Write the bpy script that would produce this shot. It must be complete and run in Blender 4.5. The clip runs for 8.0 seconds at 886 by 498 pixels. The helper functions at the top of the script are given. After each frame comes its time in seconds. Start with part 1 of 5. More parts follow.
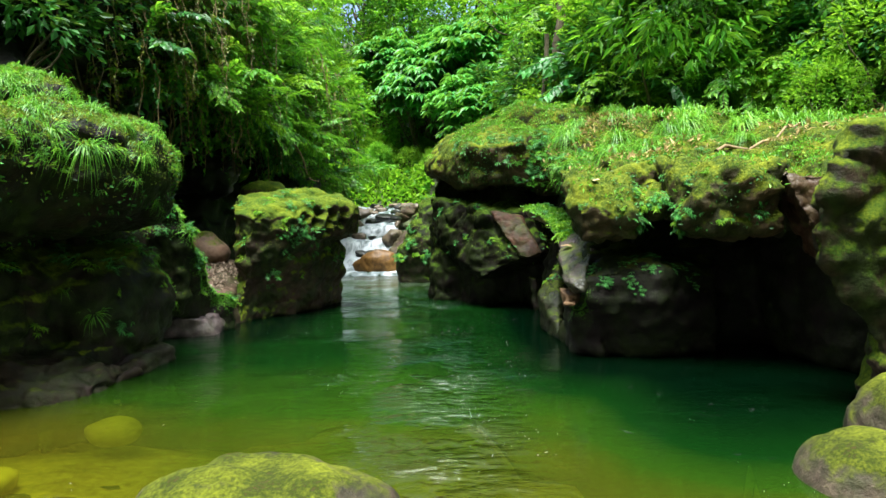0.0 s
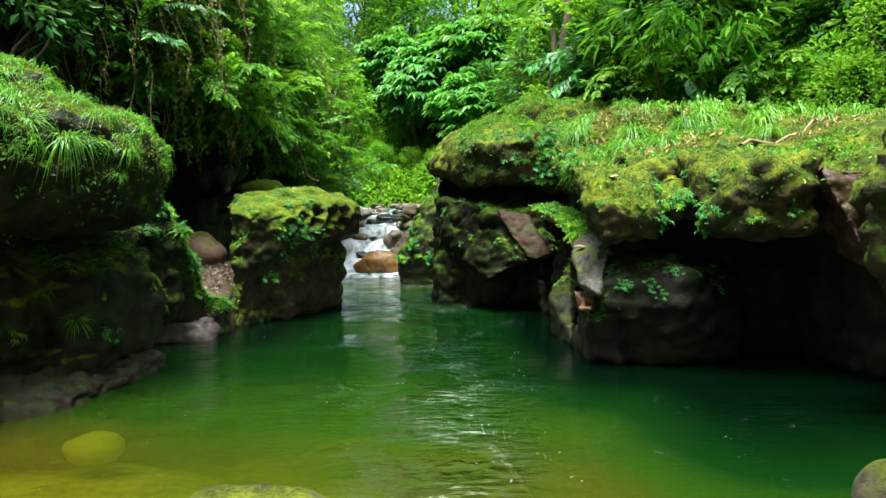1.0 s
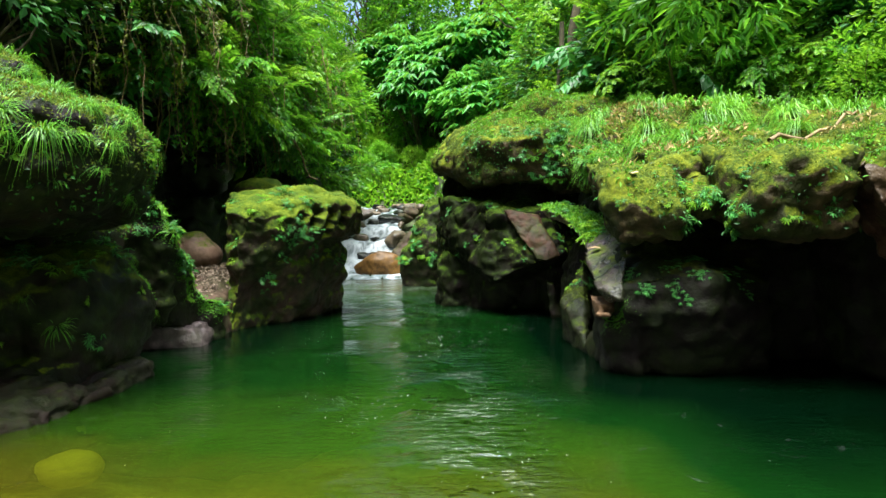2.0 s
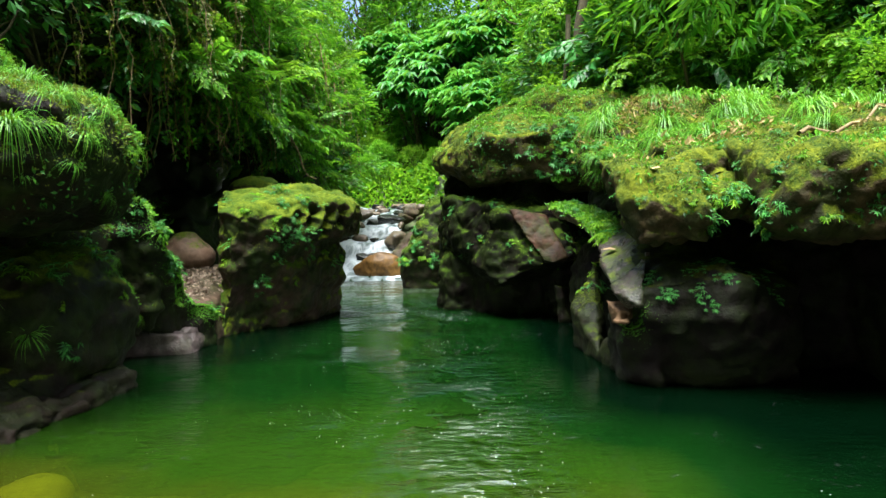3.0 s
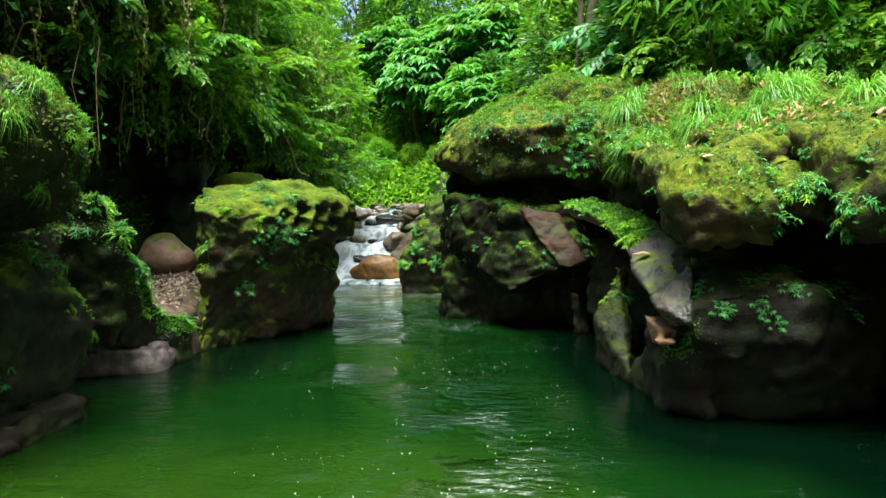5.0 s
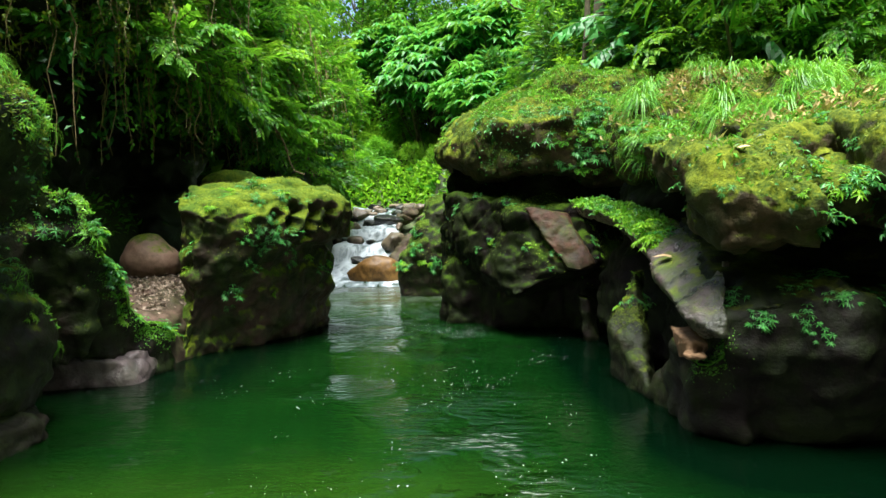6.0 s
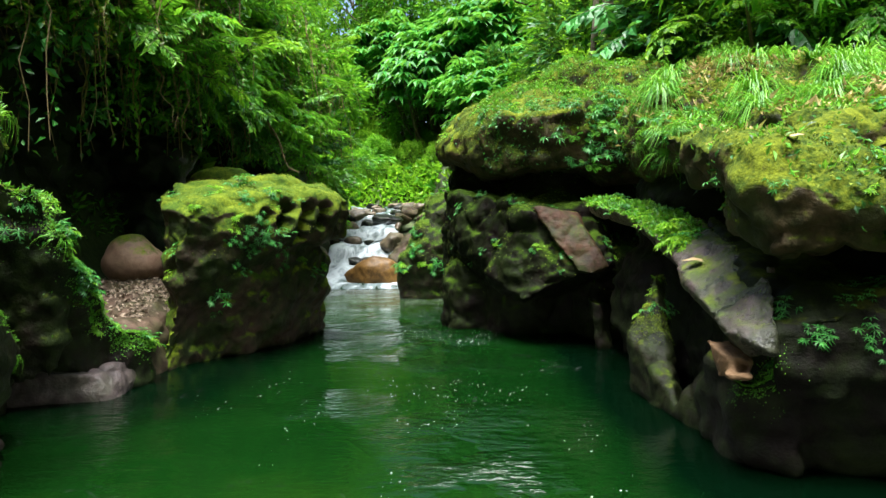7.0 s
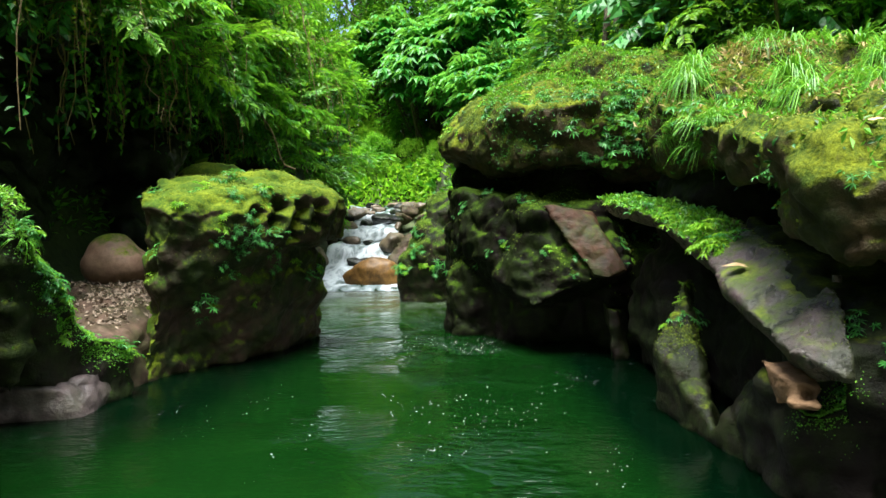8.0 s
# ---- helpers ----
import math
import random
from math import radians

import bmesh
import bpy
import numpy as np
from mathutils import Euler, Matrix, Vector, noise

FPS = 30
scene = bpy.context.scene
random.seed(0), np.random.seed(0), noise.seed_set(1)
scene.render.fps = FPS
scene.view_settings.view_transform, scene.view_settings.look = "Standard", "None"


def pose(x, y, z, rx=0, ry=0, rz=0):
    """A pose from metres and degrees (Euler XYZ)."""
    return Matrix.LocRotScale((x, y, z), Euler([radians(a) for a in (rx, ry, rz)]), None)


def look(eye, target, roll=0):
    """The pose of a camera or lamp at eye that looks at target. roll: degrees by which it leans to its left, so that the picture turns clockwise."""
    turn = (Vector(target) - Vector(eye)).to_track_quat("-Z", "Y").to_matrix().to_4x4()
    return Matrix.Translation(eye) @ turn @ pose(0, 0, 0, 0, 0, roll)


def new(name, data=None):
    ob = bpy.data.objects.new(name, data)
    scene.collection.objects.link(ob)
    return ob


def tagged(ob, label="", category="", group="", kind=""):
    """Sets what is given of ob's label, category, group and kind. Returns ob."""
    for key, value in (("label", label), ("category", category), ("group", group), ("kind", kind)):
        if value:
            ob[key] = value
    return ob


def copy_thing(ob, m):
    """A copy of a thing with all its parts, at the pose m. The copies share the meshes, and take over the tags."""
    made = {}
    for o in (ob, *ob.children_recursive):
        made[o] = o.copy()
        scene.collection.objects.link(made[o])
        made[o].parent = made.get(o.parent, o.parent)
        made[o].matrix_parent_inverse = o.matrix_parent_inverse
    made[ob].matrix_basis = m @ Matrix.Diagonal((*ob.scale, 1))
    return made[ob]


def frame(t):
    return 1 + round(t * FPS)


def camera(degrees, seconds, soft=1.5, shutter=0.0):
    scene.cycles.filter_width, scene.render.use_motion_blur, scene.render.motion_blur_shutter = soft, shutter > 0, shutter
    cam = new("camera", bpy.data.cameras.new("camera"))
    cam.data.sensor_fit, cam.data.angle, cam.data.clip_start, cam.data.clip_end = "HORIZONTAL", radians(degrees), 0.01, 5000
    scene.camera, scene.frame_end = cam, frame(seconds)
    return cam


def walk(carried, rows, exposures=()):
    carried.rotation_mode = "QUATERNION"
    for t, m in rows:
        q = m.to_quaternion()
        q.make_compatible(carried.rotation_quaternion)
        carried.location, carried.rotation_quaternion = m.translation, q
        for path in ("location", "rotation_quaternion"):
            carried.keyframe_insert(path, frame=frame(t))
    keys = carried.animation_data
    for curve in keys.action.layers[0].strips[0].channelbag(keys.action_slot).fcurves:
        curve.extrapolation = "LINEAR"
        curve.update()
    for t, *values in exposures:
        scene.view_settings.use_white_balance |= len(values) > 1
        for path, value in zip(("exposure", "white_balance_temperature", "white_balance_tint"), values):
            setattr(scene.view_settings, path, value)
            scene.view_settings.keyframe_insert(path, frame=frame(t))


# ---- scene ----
cam = camera(70.0, 8.0)
PATH = [
    (0, (0.317, -0.546, 1.62), (0.225, 1.45, 1.547), -1.3),
    (0.5, (0.268, -0.313, 1.612), (0.175, 1.684, 1.541), -1.3),
    (1, (0.217, -0.077, 1.599), (0.124, 1.919, 1.53), -1.3),
    (1.5, (0.167, 0.16, 1.596), (0.071, 2.156, 1.528), -1.2),
    (3, (0.047, 0.888, 1.588), (-0.047, 2.884, 1.523), -1.2),
    (3.5, (0.009, 1.139, 1.586), (-0.084, 3.135, 1.522), -1.2),
    (4, (-0.016, 1.399, 1.585), (-0.11, 3.396, 1.522), -1.2),
    (4.5, (-0.04, 1.659, 1.589), (-0.133, 3.656, 1.526), -1.2),
    (6, (-0.097, 2.491, 1.588), (-0.189, 4.488, 1.527), -1.2),
    (6.5, (-0.133, 2.777, 1.591), (-0.222, 4.774, 1.53), -1.2),
    (7, (-0.172, 3.07, 1.599), (-0.26, 5.067, 1.537), -1.2),
    (7.5, (-0.208, 3.371, 1.602), (-0.296, 5.368, 1.539), -1.1),
    (8, (-0.261, 3.673, 1.602), (-0.347, 5.67, 1.54), -1.0),
]
walk(cam, [(t, look(eye, target, roll)) for t, eye, target, roll in PATH], [(0, 1.95, 6100, 9), (4, 1.9, 6100, 9), (8, 1.98, 6100, 9)])

# ---- light ----
SUN_ELEV, SUN_AZ = radians(79), radians(186)
world = bpy.data.worlds.new("overcast_sky")
scene.world = world
world.use_nodes = True
wt = world.node_tree
sky = wt.nodes.new("ShaderNodeTexSky")
sky.sky_type = "NISHITA"
sky.sun_disc = False
sky.sun_elevation, sky.sun_rotation = SUN_ELEV, SUN_AZ
sky.air_density, sky.dust_density, sky.ozone_density = 1.0, 4.0, 1.0
wt.nodes["Background"].inputs["Strength"].default_value = 0.1
wt.links.new(sky.outputs[0], wt.nodes["Background"].inputs["Color"])
sun = new("sun", bpy.data.lights.new("sun", "SUN"))
sun.data.energy, sun.data.angle, sun.data.color = 4.2, radians(32), (1.0, 0.97, 0.9)
sun.matrix_world = look((0, 0, 30), Vector((0, 0, 30)) - Vector((math.sin(SUN_AZ) * math.cos(SUN_ELEV), math.cos(SUN_AZ) * math.cos(SUN_ELEV), math.sin(SUN_ELEV))))


# ---- materials ----
def material(name):
    m = bpy.data.materials.new(name)
    m.use_nodes = True
    nt = m.node_tree
    return m, nt, nt.nodes["Principled BSDF"]


def node(nt, kind, **values):
    n = nt.nodes.new("ShaderNode" + kind)
    for key, value in values.items():
        n.inputs[key].default_value = value
    return n


def ramp(nt, source, stops):
    n = nt.nodes.new("ShaderNodeValToRGB")
    while len(n.color_ramp.elements) < len(stops):
        n.color_ramp.elements.new(0.5)
    for e, (p, c) in zip(n.color_ramp.elements, stops):
        e.position = p
        e.color = (*c, 1) if len(c) == 3 else c
    nt.links.new(source, n.inputs[0])
    return n.outputs["Color"]


def mixed(nt, fac, a, b, blend="MIX"):
    n = nt.nodes.new("ShaderNodeMix")
    n.data_type, n.blend_type = "RGBA", blend
    for socket, value in ((n.inputs[0], fac), (n.inputs[6], a), (n.inputs[7], b)):
        if hasattr(value, "is_linked"):
            nt.links.new(value, socket)
        else:
            socket.default_value = (*value, 1) if isinstance(value, tuple) else value
    return n.outputs[2]


def maths(nt, op, a, b=0.0, clamp=False):
    n = nt.nodes.new("ShaderNodeMath")
    n.operation, n.use_clamp = op, clamp
    for socket, value in zip(n.inputs, (a, b)):
        if hasattr(value, "is_linked"):
            nt.links.new(value, socket)
        else:
            socket.default_value = value
    return n.outputs[0]


def noise_tex(nt, coords, scale, detail=5, rough=0.6, distort=0.0):
    n = node(nt, "TexNoise", Scale=scale, Detail=detail, Roughness=rough, Distortion=distort)
    nt.links.new(coords, n.inputs["Vector"])
    return n.outputs["Fac"]


def bump(nt, bsdf, height, strength, distance):
    n = node(nt, "Bump", Strength=strength, Distance=distance)
    nt.links.new(height, n.inputs["Height"])
    nt.links.new(n.outputs[0], bsdf.inputs["Normal"])


def rock_material(name, dark, light, moss=0.0, rough=0.7, moss_a=(0.028, 0.055, 0.006), moss_b=(0.16, 0.2, 0.012), film=0.4, strata=0.25, relief=0.7, sheen=0.12):
    """Stone with stains and bedding, and moss where the surface looks up; moss: how much of it."""
    m, nt, b = material(name)
    pos = nt.nodes.new("ShaderNodeNewGeometry")
    p = pos.outputs["Position"]
    n1, n2, n3 = noise_tex(nt, p, 1.3), noise_tex(nt, p, 7, 8, 0.65), noise_tex(nt, p, 45, 4)
    squash = node(nt, "Mapping", Scale=(0.6, 0.6, 7.0))
    nt.links.new(p, squash.inputs["Vector"])
    bed = noise_tex(nt, squash.outputs[0], 1.6, 4, 0.55, 0.6)
    tone = maths(nt, "ADD", maths(nt, "MULTIPLY", n1, 0.45), maths(nt, "ADD", maths(nt, "MULTIPLY", n2, 0.55 - 0.3 * strata), maths(nt, "MULTIPLY", bed, 0.3 * strata)))
    stone = ramp(nt, tone, [(0.34, dark), (0.5, tuple(0.5 * (a + c) for a, c in zip(dark, light))), (0.64, light)])
    thin = ramp(nt, noise_tex(nt, p, 2.1, 7, 0.72), [(0.4, (0, 0, 0)), (0.56, (film, film, film))])
    stone = mixed(nt, thin, stone, ramp(nt, n2, [(0.35, (0.004, 0.009, 0.002)), (0.7, (0.022, 0.045, 0.005))]))
    split = nt.nodes.new("ShaderNodeSeparateXYZ")
    nt.links.new(pos.outputs["Normal"], split.inputs[0])
    up = maths(nt, "ADD", split.outputs["Z"], maths(nt, "MULTIPLY", maths(nt, "SUBTRACT", n1, 0.5), 1.6))
    up = maths(nt, "ADD", up, maths(nt, "MULTIPLY", maths(nt, "SUBTRACT", n2, 0.5), 1.3))
    cover = ramp(nt, maths(nt, "ADD", maths(nt, "MULTIPLY", up, 0.5), moss), [(0.46, (0, 0, 0)), (0.6, (1, 1, 1))])
    tuft = ramp(nt, maths(nt, "ADD", maths(nt, "MULTIPLY", noise_tex(nt, p, 3.1, 6, 0.7), 0.6), maths(nt, "MULTIPLY", n3, 0.4)), [(0.33, (0.045, 0.03, 0.01)), (0.43, moss_a), (0.54, tuple(0.42 * (a + c) for a, c in zip(moss_a, moss_b))), (0.68, moss_b)])
    nt.links.new(mixed(nt, cover, stone, tuft), b.inputs["Base Color"])
    nt.links.new(ramp(nt, maths(nt, "ADD", cover, maths(nt, "MULTIPLY", n2, 0.3)), [(0.1, (rough - 0.15,) * 3), (0.9, (0.95,) * 3)]), b.inputs["Roughness"])
    high = maths(nt, "ADD", maths(nt, "MULTIPLY", n2, 1.0), maths(nt, "ADD", maths(nt, "MULTIPLY", n3, 0.18), maths(nt, "MULTIPLY", bed, 0.6 * strata)))
    b.inputs["Specular IOR Level"].default_value = sheen
    bump(nt, b, high, relief, 0.05)
    return m


def leaf_material(name, deep, mid, bright, rough=0.45, through_light=0.3):
    """Leaves: each with a tone of its own, a little light coming through."""
    m, nt, b = material(name)
    geo, info = nt.nodes.new("ShaderNodeNewGeometry"), nt.nodes.new("ShaderNodeObjectInfo")
    p = geo.outputs["Position"]
    own = maths(nt, "ADD", maths(nt, "MULTIPLY", geo.outputs["Random Per Island"], 0.5), maths(nt, "ADD", maths(nt, "MULTIPLY", noise_tex(nt, p, 0.9, 3), 0.5), maths(nt, "MULTIPLY", info.outputs["Random"], 0.12)))
    colour = ramp(nt, own, [(0.25, deep), (0.55, mid), (0.85, bright)])
    nt.links.new(colour, b.inputs["Base Color"])
    b.inputs["Roughness"].default_value = rough
    b.inputs["Specular IOR Level"].default_value = 0.35
    glow = nt.nodes.new("ShaderNodeBsdfTranslucent")
    nt.links.new(mixed(nt, 0.35, colour, (0.25, 0.4, 0.02)), glow.inputs["Color"])
    mix = node(nt, "MixShader", Fac=through_light)
    nt.links.new(b.outputs[0], mix.inputs[1])
    nt.links.new(glow.outputs[0], mix.inputs[2])
    nt.links.new(mix.outputs[0], nt.nodes["Material Output"].inputs["Surface"])
    return m


def plain_material(name, a, c, scale, rough=0.8, depth=0.02):
    m, nt, b = material(name)
    p = nt.nodes.new("ShaderNodeNewGeometry").outputs["Position"]
    n1, n2 = noise_tex(nt, p, scale, 6, 0.7), noise_tex(nt, p, scale * 7, 4)
    nt.links.new(ramp(nt, maths(nt, "ADD", maths(nt, "MULTIPLY", n1, 0.65), maths(nt, "MULTIPLY", n2, 0.35)), [(0.35, a), (0.65, c)]), b.inputs["Base Color"])
    b.inputs["Roughness"].default_value = rough
    bump(nt, b, n2, 0.6, depth)
    return m


M_CAP = rock_material("mossy_sandstone", (0.014, 0.010, 0.006), (0.11, 0.075, 0.035), moss=0.43, film=0.75, moss_a=(0.022, 0.05, 0.005), moss_b=(0.18, 0.21, 0.012), relief=0.9)
# near-black stone colour holds the shade under the overhang
M_LOW = rock_material("shade_toned_wet_sandstone", (0.002, 0.0015, 0.0012), (0.011, 0.008, 0.0065), moss=0.1, rough=0.75, film=0.4, relief=0.6, sheen=0.1, moss_a=(0.012, 0.022, 0.003), moss_b=(0.09, 0.11, 0.008))
# sandstone copy with the left rock's shade put into its dark colour
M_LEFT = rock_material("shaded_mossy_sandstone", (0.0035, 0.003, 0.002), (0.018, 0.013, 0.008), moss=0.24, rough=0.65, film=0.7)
M_BLOCK = rock_material("mossy_block_stone", (0.006, 0.0045, 0.003), (0.075, 0.05, 0.03), moss=0.46, film=0.85, moss_a=(0.024, 0.06, 0.005), moss_b=(0.16, 0.2, 0.01))
M_SLAB = rock_material("brown_slab_stone", (0.008, 0.004, 0.0025), (0.06, 0.029, 0.016), moss=0.03, film=0.75, relief=0.6)
M_BOULDER = rock_material("tan_boulder_stone", (0.1, 0.06, 0.04), (0.26, 0.17, 0.115), moss=0.17, film=0.25, rough=0.6, strata=0, relief=0.2)
M_ORANGE = rock_material("orange_boulder_stone", (0.022, 0.012, 0.004), (0.17, 0.09, 0.022), moss=-0.4, film=0.0, rough=0.6, strata=0, relief=0.2, sheen=0.2)
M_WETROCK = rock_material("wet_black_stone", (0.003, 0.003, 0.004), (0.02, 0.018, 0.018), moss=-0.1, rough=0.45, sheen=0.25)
M_RIVER = rock_material("river_stone", (0.03, 0.023, 0.016), (0.22, 0.16, 0.11), moss=-0.1, rough=0.6, relief=0.3, sheen=0.35)
M_FRONT = rock_material("mossy_bank_stone", (0.015, 0.011, 0.007), (0.12, 0.09, 0.065), moss=0.17, film=0.6, moss_a=(0.02, 0.03, 0.003), moss_b=(0.13, 0.15, 0.01))
M_LEDGE = rock_material("wet_grey_ledge_stone", (0.005, 0.0035, 0.0035), (0.12, 0.08, 0.08), moss=0.12, rough=0.4, film=0.65, relief=0.9, sheen=0.45)
# gorge wall stone, the deep shade of the narrow painted in as black
M_GORGE = rock_material("shade_black_gorge_stone", (0.002, 0.0015, 0.0012), (0.008, 0.0052, 0.004), moss=0.25, rough=0.7, film=0.4, relief=0.6, sheen=0.06, moss_a=(0.008, 0.02, 0.002), moss_b=(0.06, 0.11, 0.008))
M_GROUND = plain_material("forest_floor", (0.012, 0.02, 0.006), (0.05, 0.07, 0.018), 1.5, 0.95, 0.05)
M_GRAVEL = plain_material("river_gravel", (0.1, 0.07, 0.045), (0.34, 0.27, 0.2), 14, 0.85, 0.03)
M_BARK = plain_material("mossy_bark", (0.03, 0.025, 0.012), (0.12, 0.1, 0.05), 9, 0.9, 0.02)
M_VINE = plain_material("dry_vine", (0.1, 0.065, 0.03), (0.3, 0.22, 0.1), 12, 0.85, 0.005)
M_LITTER = plain_material("dead_leaf", (0.22, 0.13, 0.05), (0.5, 0.38, 0.2), 9, 0.8, 0.003)
L_MID = leaf_material("leaf_green", (0.018, 0.09, 0.006), (0.075, 0.3, 0.012), (0.2, 0.5, 0.025), 0.45, 0.52)
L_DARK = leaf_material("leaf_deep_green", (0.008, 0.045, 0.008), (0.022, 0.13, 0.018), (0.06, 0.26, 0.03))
L_LIME = leaf_material("leaf_lime", (0.05, 0.16, 0.006), (0.14, 0.37, 0.012), (0.3, 0.54, 0.03), 0.45, 0.52)
L_BLUE = leaf_material("leaf_cool_green", (0.012, 0.075, 0.012), (0.032, 0.18, 0.028), (0.09, 0.36, 0.065))
L_FAN = leaf_material("leaf_umbrella_green", (0.015, 0.11, 0.014), (0.05, 0.28, 0.034), (0.13, 0.46, 0.07), 0.45, 0.45)
L_OLIVE = leaf_material("leaf_olive_moss", (0.03, 0.06, 0.006), (0.09, 0.14, 0.01), (0.22, 0.26, 0.02))
L_GRASS = leaf_material("grass_green", (0.03, 0.12, 0.008), (0.085, 0.3, 0.015), (0.22, 0.48, 0.04))
L_MOSS = leaf_material("moss_green", (0.025, 0.05, 0.005), (0.08, 0.125, 0.008), (0.2, 0.245, 0.016), 0.8, 0.2)
L_DRY = leaf_material("dry_grass", (0.14, 0.1, 0.03), (0.3, 0.22, 0.07), (0.5, 0.4, 0.18), 0.7, 0.2)


def water_material():
    """River water: turbid green body that clears over the shallows, a mirror at low angles."""
    m, nt, b = material("river_water")
    geo = nt.nodes.new("ShaderNodeNewGeometry")
    p = geo.outputs["Position"]
    stretch = node(nt, "Mapping", Scale=(1.0, 2.2, 1.0))
    nt.links.new(p, stretch.inputs["Vector"])
    wave = maths(nt, "ADD", maths(nt, "MULTIPLY", noise_tex(nt, stretch.outputs[0], 2.2, 3, 0.5, 0.4), 1.0), maths(nt, "MULTIPLY", noise_tex(nt, stretch.outputs[0], 9, 3, 0.6), 0.5))
    gusts = ramp(nt, noise_tex(nt, p, 0.45, 2), [(0.5, (0.2,) * 3), (0.68, (1.8,) * 3)])
    wave = maths(nt, "MULTIPLY", wave, gusts)
    riffle = nt.nodes.new("ShaderNodeAttribute")
    riffle.attribute_name = "riffle"
    chop = maths(nt, "MULTIPLY", noise_tex(nt, stretch.outputs[0], 5.5, 4, 0.6, 0.3), ramp(nt, noise_tex(nt, p, 1.3, 3), [(0.42, (0, 0, 0)), (0.6, (1, 1, 1))]))
    wave = maths(nt, "ADD", wave, maths(nt, "MULTIPLY", maths(nt, "MULTIPLY", chop, riffle.outputs["Fac"]), 5.0))
    dent = node(nt, "Bump", Strength=0.55, Distance=0.06)
    nt.links.new(wave, dent.inputs["Height"])
    clear = nt.nodes.new("ShaderNodeAttribute")
    clear.attribute_name = "clear"
    body = node(nt, "BsdfDiffuse")
    deep = nt.nodes.new("ShaderNodeAttribute")
    deep.attribute_name = "deep"
    nt.links.new(ramp(nt, maths(nt, "ADD", maths(nt, "MULTIPLY", maths(nt, "SUBTRACT", noise_tex(nt, p, 0.5, 3), 0.5), 0.25), deep.outputs["Fac"]), [(0.08, (0.055, 0.05, 0.003)), (0.28, (0.012, 0.036, 0.002)), (0.5, (0.002, 0.0155, 0.0016)), (0.95, (0.0003, 0.0032, 0.001))]), body.inputs["Color"])
    froth = nt.nodes.new("ShaderNodeAttribute")
    froth.attribute_name = "froth"
    streak = node(nt, "Mapping", Scale=(1.6, 1.5, 1.0))
    nt.links.new(p, streak.inputs["Vector"])
    fizz = maths(nt, "ADD", maths(nt, "MULTIPLY", maths(nt, "SUBTRACT", noise_tex(nt, streak.outputs[0], 1.7, 7, 0.75, 1.2), 0.5), 1.7), maths(nt, "SUBTRACT", froth.outputs["Fac"], 0.12))
    nt.links.new(mixed(nt, ramp(nt, fizz, [(0.1, (0, 0, 0)), (0.5, (0.16, 0.16, 0.16)), (1.05, (1, 1, 1))]), body.inputs["Color"].links[0].from_socket, (0.5, 0.55, 0.56)), body.inputs["Color"])
    glass = node(nt, "BsdfTransparent", Color=(0.62, 0.72, 0.2, 1))
    inner = nt.nodes.new("ShaderNodeMixShader")
    nt.links.new(maths(nt, "MULTIPLY", clear.outputs["Fac"], 0.75), inner.inputs[0])
    nt.links.new(body.outputs[0], inner.inputs[1])
    nt.links.new(glass.outputs[0], inner.inputs[2])
    gloss = node(nt, "BsdfGlossy", Roughness=0.04)
    nt.links.new(dent.outputs[0], gloss.inputs["Normal"])
    fres = node(nt, "Fresnel", IOR=1.33)
    nt.links.new(dent.outputs[0], fres.inputs["Normal"])
    top = nt.nodes.new("ShaderNodeMixShader")
    nt.links.new(fres.outputs[0], top.inputs[0])
    nt.links.new(inner.outputs[0], top.inputs[1])
    nt.links.new(gloss.outputs[0], top.inputs[2])
    nt.links.new(top.outputs[0], nt.nodes["Material Output"].inputs["Surface"])
    return m


def rapids_material():
    m, nt, b = material("white_water")
    geo = nt.nodes.new("ShaderNodeNewGeometry")
    pull = node(nt, "Mapping", Scale=(1.4, 0.6, 1.0))
    nt.links.new(geo.outputs["Position"], pull.inputs["Vector"])
    froth = nt.nodes.new("ShaderNodeAttribute")
    froth.attribute_name = "froth"
    n = noise_tex(nt, pull.outputs[0], 2.2, 6, 0.65, 0.5)
    f = maths(nt, "ADD", maths(nt, "MULTIPLY", maths(nt, "SUBTRACT", n, 0.5), 2.2), froth.outputs["Fac"])
    nt.links.new(ramp(nt, f, [(0.3, (0.006, 0.025, 0.012)), (0.55, (0.1, 0.13, 0.135)), (0.9, (0.4, 0.45, 0.48))]), b.inputs["Base Color"])
    nt.links.new(ramp(nt, f, [(0.2, (0.06,) * 3), (0.6, (0.6,) * 3)]), b.inputs["Roughness"])
    bump(nt, b, n, 0.6, 0.08)
    return m


M_WATER, M_RAPIDS = water_material(), rapids_material()
M_FOAM, _nt, _b = material("foam_fleck")
_b.inputs["Base Color"].default_value, _b.inputs["Roughness"].default_value = (0.85, 0.87, 0.85, 1), 0.5


# ---- mesh tools ----
RNG = np.random.default_rng(7)


